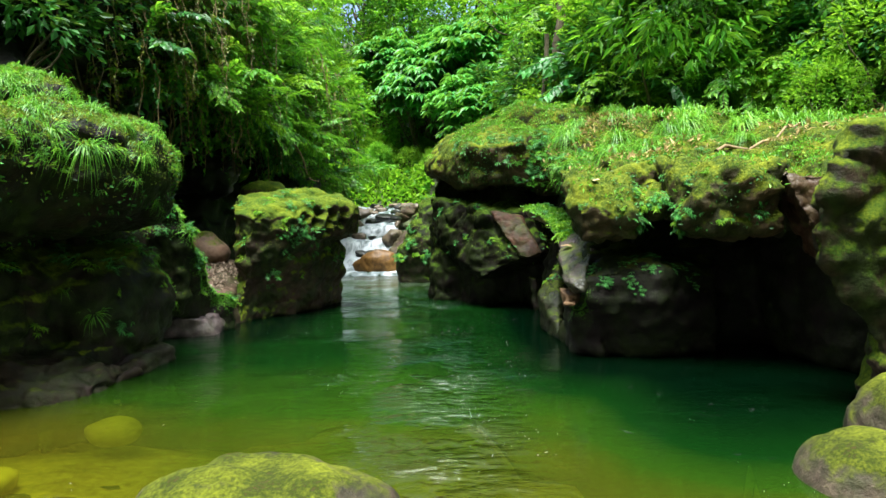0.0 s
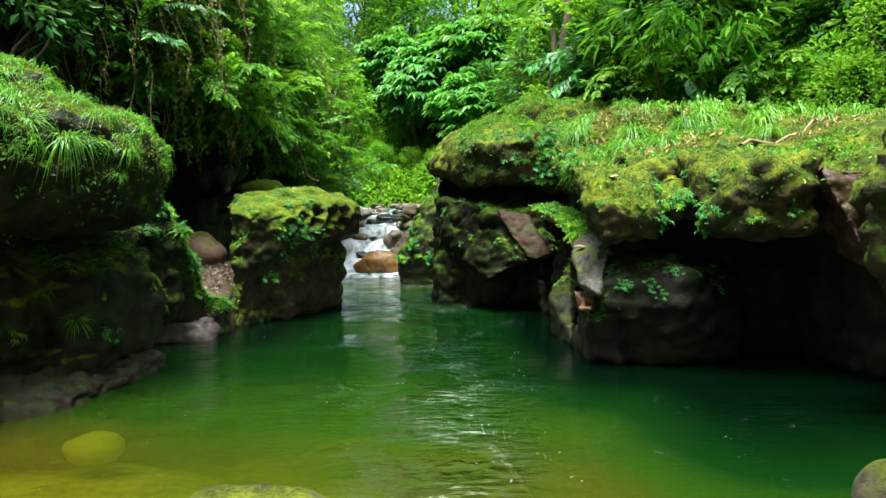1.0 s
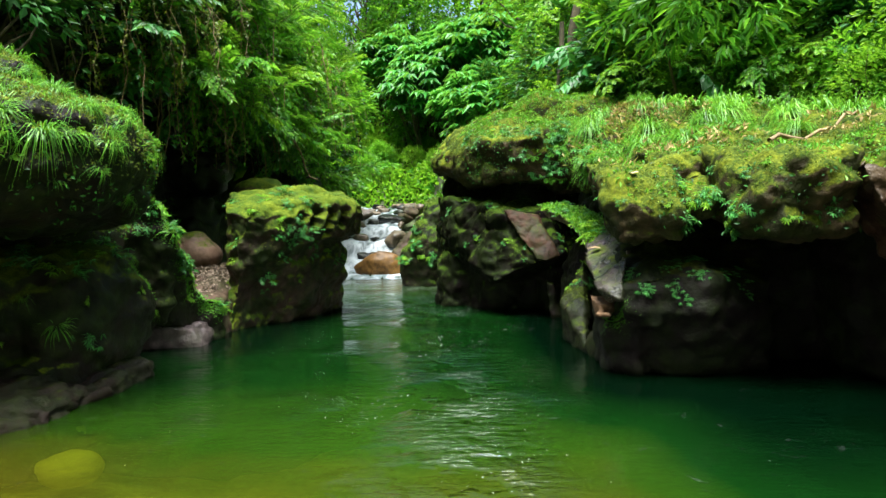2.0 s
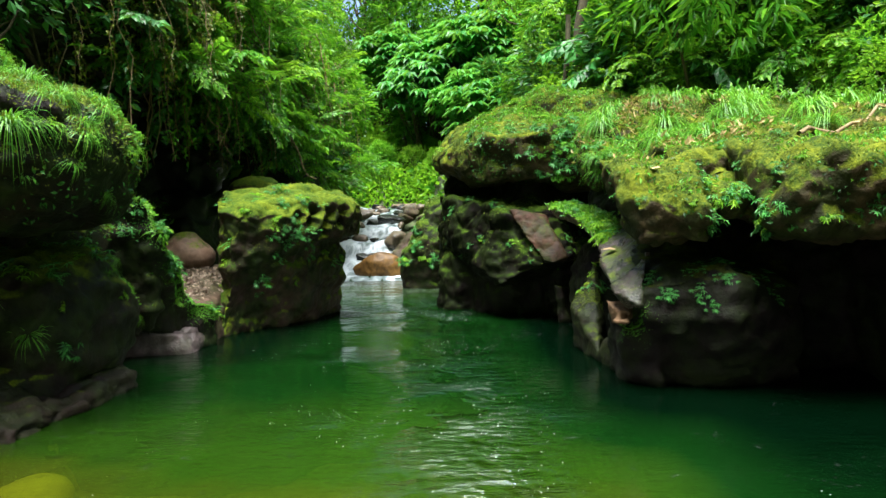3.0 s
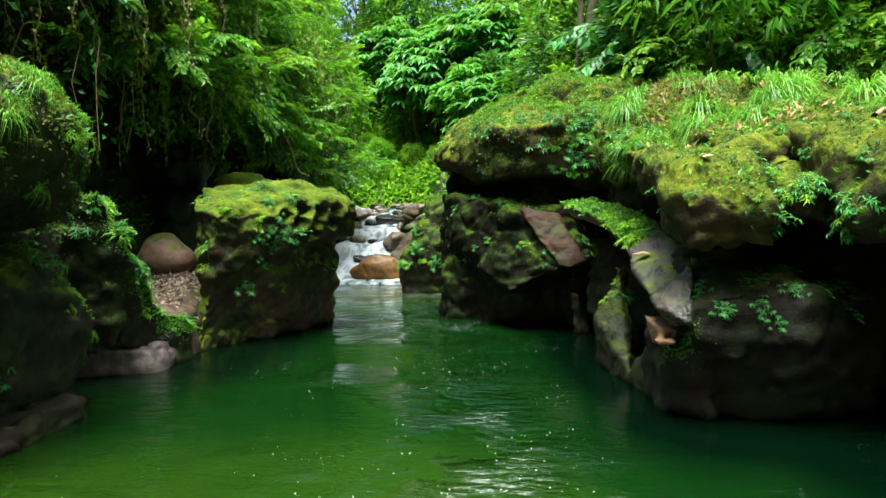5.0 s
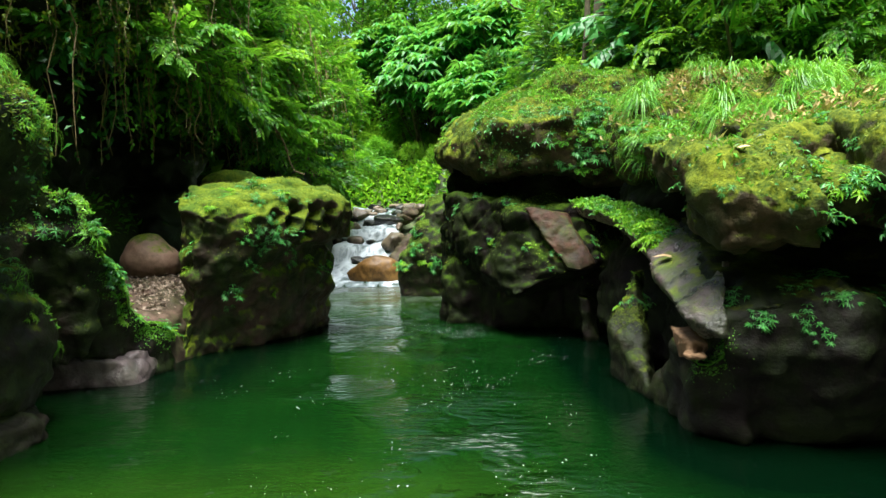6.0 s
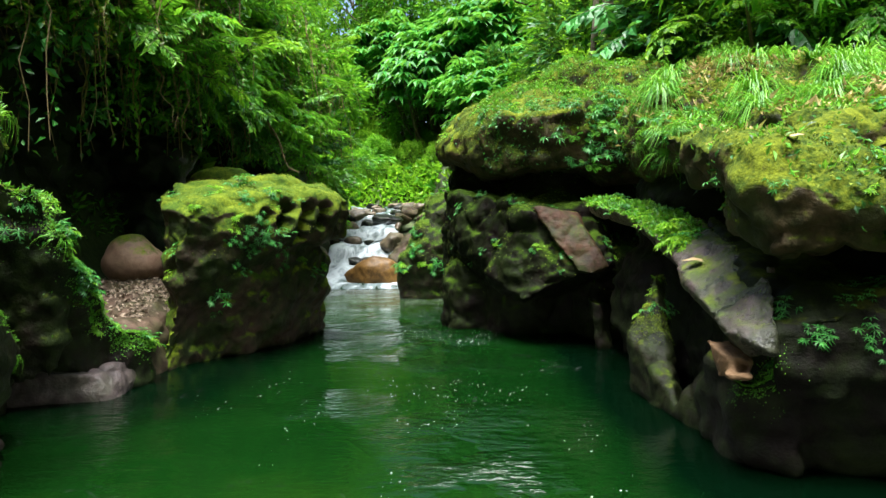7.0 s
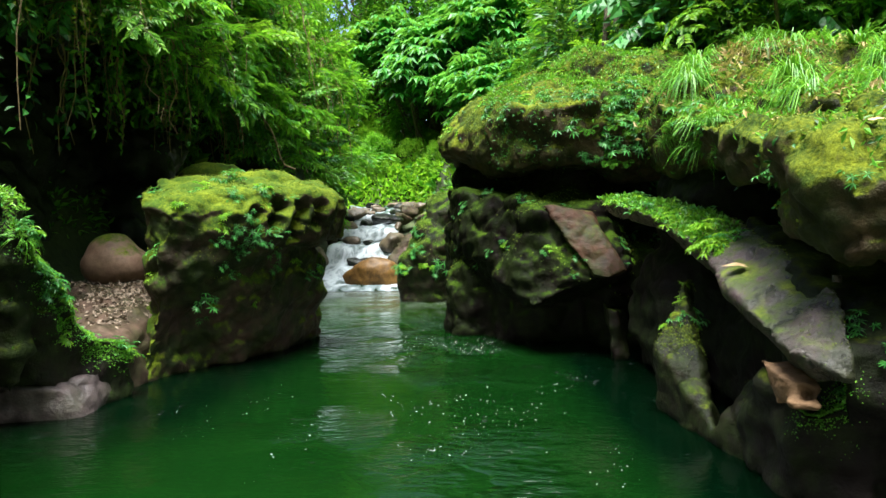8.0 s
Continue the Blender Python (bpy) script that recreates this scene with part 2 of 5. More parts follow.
def mesh_of(name, verts, faces, mat, smooth=False, second=None, first_faces=0):
    """A mesh from arrays: vertices n x 3, faces m x 3 or m x 4; faces past first_faces take the second material."""
    verts, faces = np.asarray(verts, dtype=np.float32), np.asarray(faces, dtype=np.int32)
    me = bpy.data.meshes.new(name)
    k = faces.shape[1]
    me.vertices.add(len(verts))
    me.vertices.foreach_set("co", verts.ravel())
    me.loops.add(faces.size)
    me.loops.foreach_set("vertex_index", faces.ravel())
    me.polygons.add(len(faces))
    me.polygons.foreach_set("loop_start", np.arange(0, faces.size, k, dtype=np.int32))
    me.polygons.foreach_set("use_smooth", np.full(len(faces), smooth))
    me.update(calc_edges=True)
    me.materials.append(mat)
    if second:
        me.materials.append(second)
        me.polygons.foreach_set("material_index", (np.arange(len(faces)) >= first_faces).astype(np.int32))
    return me


def thing(name, label, category, group="", kind=""):
    return tagged(new(name), label, category, group, kind)


def mesh_thing(name, me, label, category, group="", kind=""):
    return tagged(new(name, me), label, category, group, kind)


def part(name, me, parent, label="", kind=""):
    ob = new(name, me)
    ob.parent = parent
    return tagged(ob, label, kind=kind)


def unit(v):
    return v / np.maximum(np.linalg.norm(v, axis=-1, keepdims=True), 1e-9)


LEAF_V = np.array([(0, 0, 0), (-0.5, 0.45, 0.1), (0, 1, -0.12), (0.5, 0.45, 0.1), (0, 0.5, 0)], dtype=np.float64)
LEAF_F = np.array([(0, 4, 1), (1, 4, 2), (0, 3, 4), (4, 3, 2)])
CHIP_V = np.array([(0, 0, 0), (-0.5, 0.45, 0.08), (0, 1, -0.12), (0.5, 0.45, 0.08)], dtype=np.float64)
CHIP_F = np.array([(0, 2, 1), (0, 3, 2)])
HEART_V = np.array([(0, 0, 0), (-0.42, -0.16, -0.02), (-0.5, 0.3, 0.08), (0, 1, -0.2), (0.5, 0.3, 0.08), (0.42, -0.16, -0.02), (0, 0.4, 0)], dtype=np.float64)
HEART_F = np.array([(0, 2, 1), (0, 6, 2), (2, 6, 3), (0, 5, 4), (0, 4, 6), (6, 4, 3)])


def spread(base_v, base_f, pos, way, up, length, width):
    """Copies of one leaf shape: at pos, its tip along way, its face towards up."""
    pos, way, up = np.asarray(pos), unit(np.asarray(way)), np.asarray(up)
    side = unit(np.cross(way, up))
    face = np.cross(side, way)
    length, width = np.broadcast_to(length, len(pos))[:, None, None], np.broadcast_to(width, len(pos))[:, None, None]
    v = pos[:, None] + base_v[None, :, 0:1] * width * side[:, None] + base_v[None, :, 1:2] * length * way[:, None] + base_v[None, :, 2:3] * length * face[:, None]
    f = base_f[None] + (np.arange(len(pos)) * len(base_v))[:, None, None]
    return v.reshape(-1, 3), f.reshape(-1, 3)


def merge(pieces):
    vs, fs, n = [], [], 0
    for v, f in pieces:
        vs.append(v)
        fs.append(f + n)
        n += len(v)
    return np.concatenate(vs), np.concatenate(fs)


def balls(n):
    return unit(RNG.normal(size=(n, 3)))


def tube(points, radii, sides=7):
    """A tapered tube along points."""
    pts, v, f = [Vector(p) for p in points], [], []
    for i, p in enumerate(pts):
        d = (pts[min(i + 1, len(pts) - 1)] - pts[max(i - 1, 0)]).normalized()
        a = d.orthogonal().normalized()
        c = d.cross(a)
        for k in range(sides):
            t = 2 * math.pi * k / sides
            v.append(p + (a * math.cos(t) + c * math.sin(t)) * radii[i])
    for i in range(len(pts) - 1):
        for k in range(sides):
            a, b2 = i * sides + k, i * sides + (k + 1) % sides
            f += [(a, b2, b2 + sides), (a, b2 + sides, a + sides)]
    return np.array([tuple(p) for p in v]), np.array(f)


def curve_points(a, b, sag=0.0, n=8, wobble=0.0):
    a, b = np.array(a, float), np.array(b, float)
    t = np.linspace(0, 1, n)[:, None]
    p = a + (b - a) * t
    p[:, 2] -= sag * 4 * (t * (1 - t))[:, 0]
    p[1:-1] += RNG.normal(size=(n - 2, 3)) * wobble
    return p


# ---- rock building ----
def blob(bm, x, y, z, sx, sy, sz, turn=0, power=2.6, tip=0, lean=0):
    """A rounded lump: half sizes, turned about z, tipped about x, leaned about y; a higher power is boxier."""
    made = bmesh.ops.create_icosphere(bm, subdivisions=4, radius=1)["verts"]
    m = pose(x, y, z, tip, lean, turn) @ Matrix.Diagonal((sx, sy, sz, 1))
    for v in made:
        c = v.co
        r = (abs(c.x) ** power + abs(c.y) ** power + abs(c.z) ** power) ** (1 / power)
        v.co = m @ (c / r)


def chunk(bm, corners):
    """An angular lump: the convex block between a few corners."""
    made = [bm.verts.new(c) for c in corners]
    out = bmesh.ops.convex_hull(bm, input=made, use_existing_faces=False)
    bmesh.ops.delete(bm, geom=list({v for v in out["geom_interior"] + out["geom_unused"] if isinstance(v, bmesh.types.BMVert)}), context="VERTS")


def shelf(left, right, thick, tuck=0.1):
    """Chunks of a shelf that runs between two edges; its underside is tucked in below the left edge."""
    rows = []
    for a, b in zip(left, right):
        a, b = Vector(a), Vector(b)
        rows.append([a, b, b - Vector((0, 0, thick)), a + Vector((tuck, 0, -thick))])
    return [r + q for r, q in zip(rows, rows[1:])]


def fractal(co, scale, seed, octaves=3):
    o = Vector((seed * 17.3, seed * 7.7, seed * 3.1))
    return noise.fractal(Vector(co) * scale + o, 1.0, 2.0, octaves)


def rock_mesh(name, lumps, mat, voxel=0.06, rough=0.1, fine=0.03, strata=0.03, pits=(), seed=1, soften=2, block=0.07, cell=0.9):
    """Lumps grown together into one stone, softened, then roughened, bedded and pitted; pits (x, z, radius, depth) are sunk into the side towards -y."""
    bm = bmesh.new()
    for l in lumps:
        if isinstance(l[0], (tuple, Vector)):
            chunk(bm, l)
        else:
            blob(bm, *l)
    me = bpy.data.meshes.new(name)
    bm.to_mesh(me)
    bm.free()
    ob = new(name, me)
    mod = ob.modifiers.new("fuse", "REMESH")
    mod.mode, mod.voxel_size = "VOXEL", voxel
    deps = bpy.context.evaluated_depsgraph_get()
    out = bpy.data.meshes.new_from_object(ob.evaluated_get(deps))
    bpy.data.objects.remove(ob)
    bpy.data.meshes.remove(me)
    bm = bmesh.new()
    bm.from_mesh(out)
    for _ in range(soften):
        bmesh.ops.smooth_vert(bm, verts=bm.verts, factor=0.5, use_axis_x=True, use_axis_y=True, use_axis_z=True)
    bm.normal_update()
    holes = []
    for x, z, r, deep in pits:
        front = min((v.co for v in bm.verts if abs(v.co.x - x) < 0.05 and abs(v.co.z - z) < 0.05), key=lambda c: c.y, default=None)
        if front is not None:
            holes.append((front.copy(), r, deep))
    shift = []
    for v in bm.verts:
        c = v.co
        d = rough * fractal(c, 0.9, seed) + fine * fractal(c, 3.6, seed + 1, 4)
        near, where = noise.voronoi(Vector((c.x, c.y, c.z * 1.4)) / cell + Vector((seed, 0, seed * 0.7)))
        edge = min(1.0, (near[1] - near[0]) * 3.5)
        d += block * (noise.noise(where[0] * 3.3) * edge - 0.6 * (1 - edge) ** 2)
        side = 1 - abs(v.normal.z)
        d += 0.35 * strata * side * math.sin(c.z * 21 + 3.0 * fractal(c, 0.7, seed + 2, 2))
        for at, r, deep in holes:
            q = (c - at).length / r
            if q < 1:
                d -= deep * (1 - q * q) ** 2
        shift.append(v.normal * d)
    for v, s in zip(bm.verts, shift):
        v.co += s
    bmesh.ops.triangulate(bm, faces=bm.faces)
    bm.to_mesh(out)
    bm.free()
    out.name = name
    out.materials.clear()
    out.materials.append(mat)
    out.polygons.foreach_set("use_smooth", np.full(len(out.polygons), True))
    return out


def surface(me):
    """Vertices, triangles, face normals and areas of a mesh."""
    v = np.empty(len(me.vertices) * 3)
    me.vertices.foreach_get("co", v)
    me.calc_loop_triangles()
    f = np.empty(len(me.loop_triangles) * 3, dtype=np.int32)
    me.loop_triangles.foreach_get("vertices", f)
    v, f = v.reshape(-1, 3), f.reshape(-1, 3)
    n = np.cross(v[f[:, 1]] - v[f[:, 0]], v[f[:, 2]] - v[f[:, 0]])
    a = np.linalg.norm(n, axis=1) / 2
    return v, f, unit(n), a


def strew(me, count, keep):
    """Random points on a mesh, with normals, where keep(points, normals) gives the chance."""
    v, f, n, a = surface(me)
    centre = v[f].mean(axis=1)
    w = a * np.clip(keep(centre, n), 0, None)
    if w.sum() <= 0:
        return np.zeros((0, 3)), np.zeros((0, 3))
    i = RNG.choice(len(f), size=count, p=w / w.sum())
    r1, r2 = np.sqrt(RNG.random((count, 1))), RNG.random((count, 1))
    t = v[f[i]]
    return t[:, 0] * (1 - r1) + t[:, 1] * r1 * (1 - r2) + t[:, 2] * r1 * r2, n[i]


def patchy(p, scale, seed):
    return np.array([noise.noise(Vector(c) * scale + Vector((seed, seed * 2, 0))) for c in p])


# ---- the valley ----
def steps(y, ys, vs):
    return np.interp(y, ys, vs)


def soft(t):
    t = np.clip(t, 0, 1)
    return t * t * (3 - 2 * t)


def bed_level(y):
    return steps(y, [-20, 1, 3, 5, 7, 9, 13, 17, 20, 22.5, 24, 26, 29, 30.5, 34.5, 44, 60, 110], [-0.36, -0.36, -0.44, -0.76, -1.3, -1.6, -1.6, -0.8, -0.6, -0.4, 0.3, 1.2, 1.9, 2.3, 5.6, 13, 19, 34])


def ground_level(x, y):
    """Height of the valley's ground: river bed, terraces, slopes, and an unseen light-blocking hill behind."""
    x, y = np.asarray(x, float), np.asarray(y, float)
    ys = [-10, 4, 8, 11, 14, 18, 22, 28, 40, 60]
    left = steps(y, ys, [-5.6, -5.2, -5.0, -5.4, -4.9, -4.3, -4.6, -5.6, -8.6, -14])
    right = steps(y, ys, [4.6, 4.4, 4.3, 3.5, 1.6, -0.5, -1.2, -1.6, -6.0, -12])
    bed = bed_level(y)
    shallow = 0.32 * soft((-1.0 - x) / 2.2) * soft((7.2 - y) / 3)
    # Bed lowered beside the banks so the water's colour carries their shade and reflections.
    shade_dip = 1.7 * soft((x - 0.3) / 1.4) * soft((y - 4.5) / 2.5) * soft((13 - y) / 2)
    shade_dip = shade_dip + 0.9 * soft((-1.9 - x) / 1.2) * soft((y - 7.2) / 2) * soft((14 - y) / 2)
    shade_dip = np.maximum(shade_dip, 1.5 * soft((x - 0.9) / 1.5) * soft((y - 2.4) / 2.6) * soft((13 - y) / 2))
    h = bed + shallow - shade_dip
    t_right = steps(y, [-10, 4, 9, 11, 14, 20, 28, 40], [2.0, 2.0, 2.7, 3.2, 3.9, 3.7, 3.6, 7])
    dr = x - right
    # right slope steepened beside and behind the camera, also to block sky light
    h = np.where(dr > 0, h + (t_right - h) * soft(dr / 1.3) + steps(y, [0, 6, 11], [1.9, 1.5, 0.75]) * np.clip(dr - steps(y, [0, 8], [1.8, 3.2]), 0, 24), h)
    t_left = steps(y, [-10, 4, 8, 11, 14, 20, 28, 40], [2.0, 2.0, 1.2, 0.9, 1.0, 2.0, 3.2, 7])
    dl = left - x
    h = np.where(dl > 0, bed + (t_left - bed) * soft(dl / 1.0) + 1.9 * np.clip(dl - 1.4, 0, 4.5) + 0.9 * np.clip(dl - 5.9, 0, 30), h)
    # unseen hill behind the camera, added to keep sky light off the rock faces
    return h + 2.4 * np.clip(-6 - y, 0, 10) + 0.8 * np.clip(-16 - y, 0, 30)


def build_ground():
    xs = np.concatenate([np.linspace(-70, -14, 16), np.linspace(-13, 12, 84), np.linspace(13, 70, 16)])
    ys = np.concatenate([np.linspace(-45, -8, 12), np.linspace(-7, 34, 130), np.linspace(35.5, 130, 34)])
    gx, gy = np.meshgrid(xs, ys)
    h = ground_level(gx, gy)
    v = np.stack([gx, gy, h], -1).reshape(-1, 3)
    wob = np.array([noise.fractal(Vector((a, b, 0)) * 0.35, 1.0, 2.0, 4) for a, b in v[:, :2]])
    calm = np.clip((v[:, 2] + 0.2) * 0.6, 0.12, 1) * np.clip(1 + np.abs(v[:, 0]) / 20, 1, 3)
    v[:, 2] += 0.35 * wob * calm
    i = (np.arange(len(ys) - 1)[:, None] * len(xs) + np.arange(len(xs) - 1)[None]).ravel()
    f = np.stack([i, i + 1, i + 1 + len(xs), i + len(xs)], -1)
    return mesh_of("ground", v, f, M_GROUND, True)


GROUND = build_ground()
mesh_thing("ground", GROUND, "dark forest floor of the river valley under plants, with an unseen added hill behind", "ground", kind="structure")


def bed_sheet():
    """The stony bed of the pool, a hand's width over the soil."""
    xs, ys = np.linspace(-5.6, 4.4, 60), np.linspace(-6, 9, 80)
    gx, gy = np.meshgrid(xs, ys)
    v = np.stack([gx, gy, ground_level(gx, gy)], -1).reshape(-1, 3)
    v[:, 2] = np.minimum(v[:, 2], 0.3) + 0.16 + 0.10 * np.array([noise.fractal(Vector((a, b, 3)) * 1.3, 1.0, 2.0, 4) for a, b in v[:, :2]])
    v[:, 2] = np.minimum(v[:, 2], -0.2 + 0.5 * np.minimum(v[:, 2] - 0.1, 0))
    i = (np.arange(len(ys) - 1)[:, None] * len(xs) + np.arange(len(xs) - 1)[None]).ravel()
    return mesh_of("river_bed", v, np.stack([i, i + 1, i + 1 + len(xs), i + len(xs)], -1), M_BED, True)


M_SUNK = plain_material("algae_stone", (0.4, 0.32, 0.04), (0.62, 0.52, 0.1), 2.5, 0.8, 0.02)
M_BED = plain_material("algae_river_bed", (0.12, 0.1, 0.012), (0.4, 0.34, 0.05), 1.8, 0.9, 0.03)
mesh_thing("river_bed", bed_sheet(), "algae-yellow stony bed of the shallow pool", "river bed", kind="structure")


def build_water():
    xs, ys = np.arange(-9, 6.01, 0.2), np.arange(-14, 22.61, 0.2)
    gx, gy = np.meshgrid(xs, ys)
    v = np.stack([gx, gy, 0 * gx], -1).reshape(-1, 3)
    i = (np.arange(len(ys) - 1)[:, None] * len(xs) + np.arange(len(xs) - 1)[None]).ravel()
    me = mesh_of("water", v, np.stack([i, i + 1, i + 1 + len(xs), i + len(xs)], -1), M_WATER, True)
    depth = np.clip(-ground_level(v[:, 0], v[:, 1]), 0, 3)
    me.attributes.new("clear", "FLOAT", "POINT").data.foreach_set("value", np.exp(-np.clip(depth - 0.1, 0, 9) * 2.0).astype(np.float32))
    # includes the lowered bed, which puts bank shade into the water colour
    me.attributes.new("deep", "FLOAT", "POINT").data.foreach_set("value", (depth / 2.6).astype(np.float32))
    riffle = np.exp(-((v[:, 0] - 0.3 + 0.05 * v[:, 1]) / 0.45) ** 2) * soft((10 - v[:, 1]) / 4)
    riffle = riffle + 0.8 * soft((v[:, 1] - 10) / 3) * soft((17 - v[:, 1]) / 4)
    me.attributes.new("riffle", "FLOAT", "POINT").data.foreach_set("value", riffle.astype(np.float32))
    froth = steps(v[:, 1], [11, 15, 18, 20, 21.5], [0, 0.16, 0.4, 0.72, 1.1])
    me.attributes.new("froth", "FLOAT", "POINT").data.foreach_set("value", froth.astype(np.float32))
    return me


mesh_thing("water", build_water(), "still emerald green river pool with small ripples", "water", kind="structure")


def rapids_centre(y):
    return steps(y, [19, 21, 23, 25.5, 29, 33], [-2.9, -3.3, -3.7, -3.7, -3.9, -4.6])


def build_rapids():
    ys, cs = np.linspace(20.2, 31, 110), np.linspace(-1, 1, 30)
    gy, gc = np.meshgrid(ys, cs, indexing="ij")
    half = steps(gy, [19, 21, 24, 29, 33], [1.9, 1.6, 1.0, 1.1, 1.3])
    gx = rapids_centre(gy) + gc * half
    z = steps(gy, [20.2, 21.3, 22.2, 22.6, 23.3, 23.6, 24.7, 25.0, 26.4, 26.7, 29, 33], [0.01, 0.14, 0.2, 0.45, 0.62, 1.12, 1.28, 1.66, 1.8, 2.15, 2.4, 2.9])
    v = np.stack([gx, gy, z], -1).reshape(-1, 3)
    v[:, 2] += np.array([0.09 * noise.fractal(Vector((a * 1.5, b * 0.7, 1)), 1.0, 2.0, 4) for a, b in v[:, :2]]) * soft((v[:, 1] - 20.2) / 1.5)
    i = (np.arange(len(ys) - 1)[:, None] * len(cs) + np.arange(len(cs) - 1)[None]).ravel()
    me = mesh_of("rapids", v, np.stack([i, i + 1, i + 1 + len(cs), i + len(cs)], -1), M_RAPIDS, True)
    froth = steps(v[:, 1], [20.2, 22.2, 25, 27, 33], [0.5, 0.85, 0.75, 0.55, 0.45])
    me.attributes.new("froth", "FLOAT", "POINT").data.foreach_set("value", froth.astype(np.float32))
    return me


mesh_thing("rapids", build_rapids(), "white water tumbling over stones into the pool", "water", kind="structure")


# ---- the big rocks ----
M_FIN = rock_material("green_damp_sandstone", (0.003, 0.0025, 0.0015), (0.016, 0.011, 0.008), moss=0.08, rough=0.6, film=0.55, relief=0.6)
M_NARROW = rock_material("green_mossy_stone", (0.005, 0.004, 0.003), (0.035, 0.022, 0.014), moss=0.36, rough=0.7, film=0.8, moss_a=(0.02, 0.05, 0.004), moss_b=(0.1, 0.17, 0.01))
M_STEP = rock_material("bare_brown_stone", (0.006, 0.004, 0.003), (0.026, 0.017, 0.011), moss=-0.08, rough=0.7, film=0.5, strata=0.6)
M_CLEFT = rock_material("wet_reddish_stone", (0.012, 0.006, 0.003), (0.11, 0.055, 0.033), moss=-0.05, rough=0.45, film=0.35, strata=0.6, sheen=0.35)
M_OCHRE = rock_material("ochre_stone", (0.03, 0.018, 0.009), (0.19, 0.115, 0.06), moss=-0.3, film=0.0, strata=0)
M_SADDLE = rock_material("worn_brown_stone", (0.02, 0.013, 0.009), (0.1, 0.065, 0.045), moss=-0.14, film=0.5, relief=0.5)
M_WASHED = rock_material("washed_grey_stone", (0.02, 0.016, 0.015), (0.17, 0.13, 0.125), moss=-0.2, film=0.5, rough=0.5, sheen=0.3)
CAP_EDGE = shelf(
    [(1.56, 7.25, 1.97), (1.6, 8.3, 2.27), (1.6, 9.1, 2.45), (1.62, 10.0, 2.78), (1.8, 10.9, 3.1)],
    [(2.9, 7.4, 2.3), (2.8, 8.2, 2.5), (2.7, 9.0, 2.66), (2.6, 10.0, 2.92), (2.7, 11.0, 3.2)], 0.34, 0.12)
CAP_NOSE = [(1.62, 7.0, 2.03), (2.05, 6.85, 2.03), (1.55, 6.74, 1.74), (2.12, 6.58, 1.76), (2.2, 6.75, 1.44), (1.62, 6.82, 1.4), (1.58, 7.6, 2.12), (2.3, 7.7, 2.3), (1.68, 7.7, 1.6), (2.35, 7.6, 1.5)]
CAP_BROW = [(2.6, 6.38, 2.02), (3.0, 6.12, 2.1), (3.5, 6.1, 2.14), (2.58, 6.4, 1.62), (2.7, 6.36, 1.5), (3.5, 6.2, 1.5), (2.7, 7.8, 2.5), (3.2, 7.9, 2.58), (4.0, 7.8, 2.6), (3.0, 7.8, 1.6), (4.0, 7.6, 1.6)]
CAP_BODY = [(2.1, 7.3, 2.22), (2.2, 8.5, 2.5), (3.2, 8.0, 2.6), (4.4, 8.4, 2.65), (2.2, 8.3, 1.8), (2.3, 7.2, 1.6), (4.4, 7.6, 1.6), (4.4, 10.2, 3.1), (2.2, 9.8, 2.86), (3.0, 10.4, 3.15), (2.6, 10.0, 2.0), (4.4, 10.2, 2.0)]
CAP = rock_mesh("overhanging_rock", CAP_EDGE + [
    CAP_NOSE, CAP_BROW, CAP_BODY,
    (2.42, 7.12, 1.84, 0.2, 0.32, 0.13, 0, 2.4, 12),
    (3.4, 10.8, 2.8, 1.7, 1.0, 0.62, 0, 2.6),
    (5.6, 8.8, 2.2, 1.9, 2.8, 0.75, 0, 3, 10),
    (2.35, 10.4, 2.6, 0.6, 0.8, 0.55, 0, 2.6),
    (4.9, 6.8, 1.95, 1.1, 1.4, 0.5, 0, 3.5, 20)], M_CAP, 0.04, 0.12, 0.08, 0.02, seed=3, block=0.07, cell=0.42)
mesh_thing("overhanging_rock", CAP, "moss-covered sandstone shelf hanging over the pool", "rock")
LOBE_FACE = [(1.3, 11.6, 3.16), (1.42, 11.75, 2.4), (0.32, 12.0, 3.15), (0.3, 12.1, 2.36), (-0.82, 14.5, 3.12), (-0.5, 14.5, 2.72), (-0.05, 14.0, 3.78), (1.64, 12.5, 3.66), (0.7, 13.4, 3.95), (2.4, 13.5, 4.1), (2.4, 13.5, 2.5), (-0.5, 16.0, 3.6), (-0.4, 16.0, 2.6)]
LOBE = rock_mesh("overhanging_rock", [
    LOBE_FACE,
    (-0.05, 14.1, 3.0, 0.6, 0.8, 0.32, 30, 2.6),
    (1.95, 12.3, 2.85, 0.62, 0.7, 0.7, 0, 2.6),
    (2.1, 13.8, 3.4, 1.3, 1.4, 0.85, 0, 2.6)], M_CAP, 0.05, 0.1, 0.06, 0.02, seed=5, block=0.06, cell=0.5)
mesh_thing("overhanging_rock", LOBE, "rounded mossy rock lobe jutting over the gorge", "rock")
LOW_FACE = [(1.66, 6.92, 0.98), (1.84, 7.0, 1.1), (2.4, 6.8, 1.05), (3.2, 7.1, 0.95), (1.62, 6.95, 0.7), (2.4, 6.72, 0.66), (3.2, 7.0, 0.5), (1.8, 7.7, -0.5), (2.4, 7.3, -0.5), (3.4, 7.5, -0.5), (1.95, 8.4, 1.2), (3.6, 8.4, 1.2), (3.8, 8.4, -0.5)]
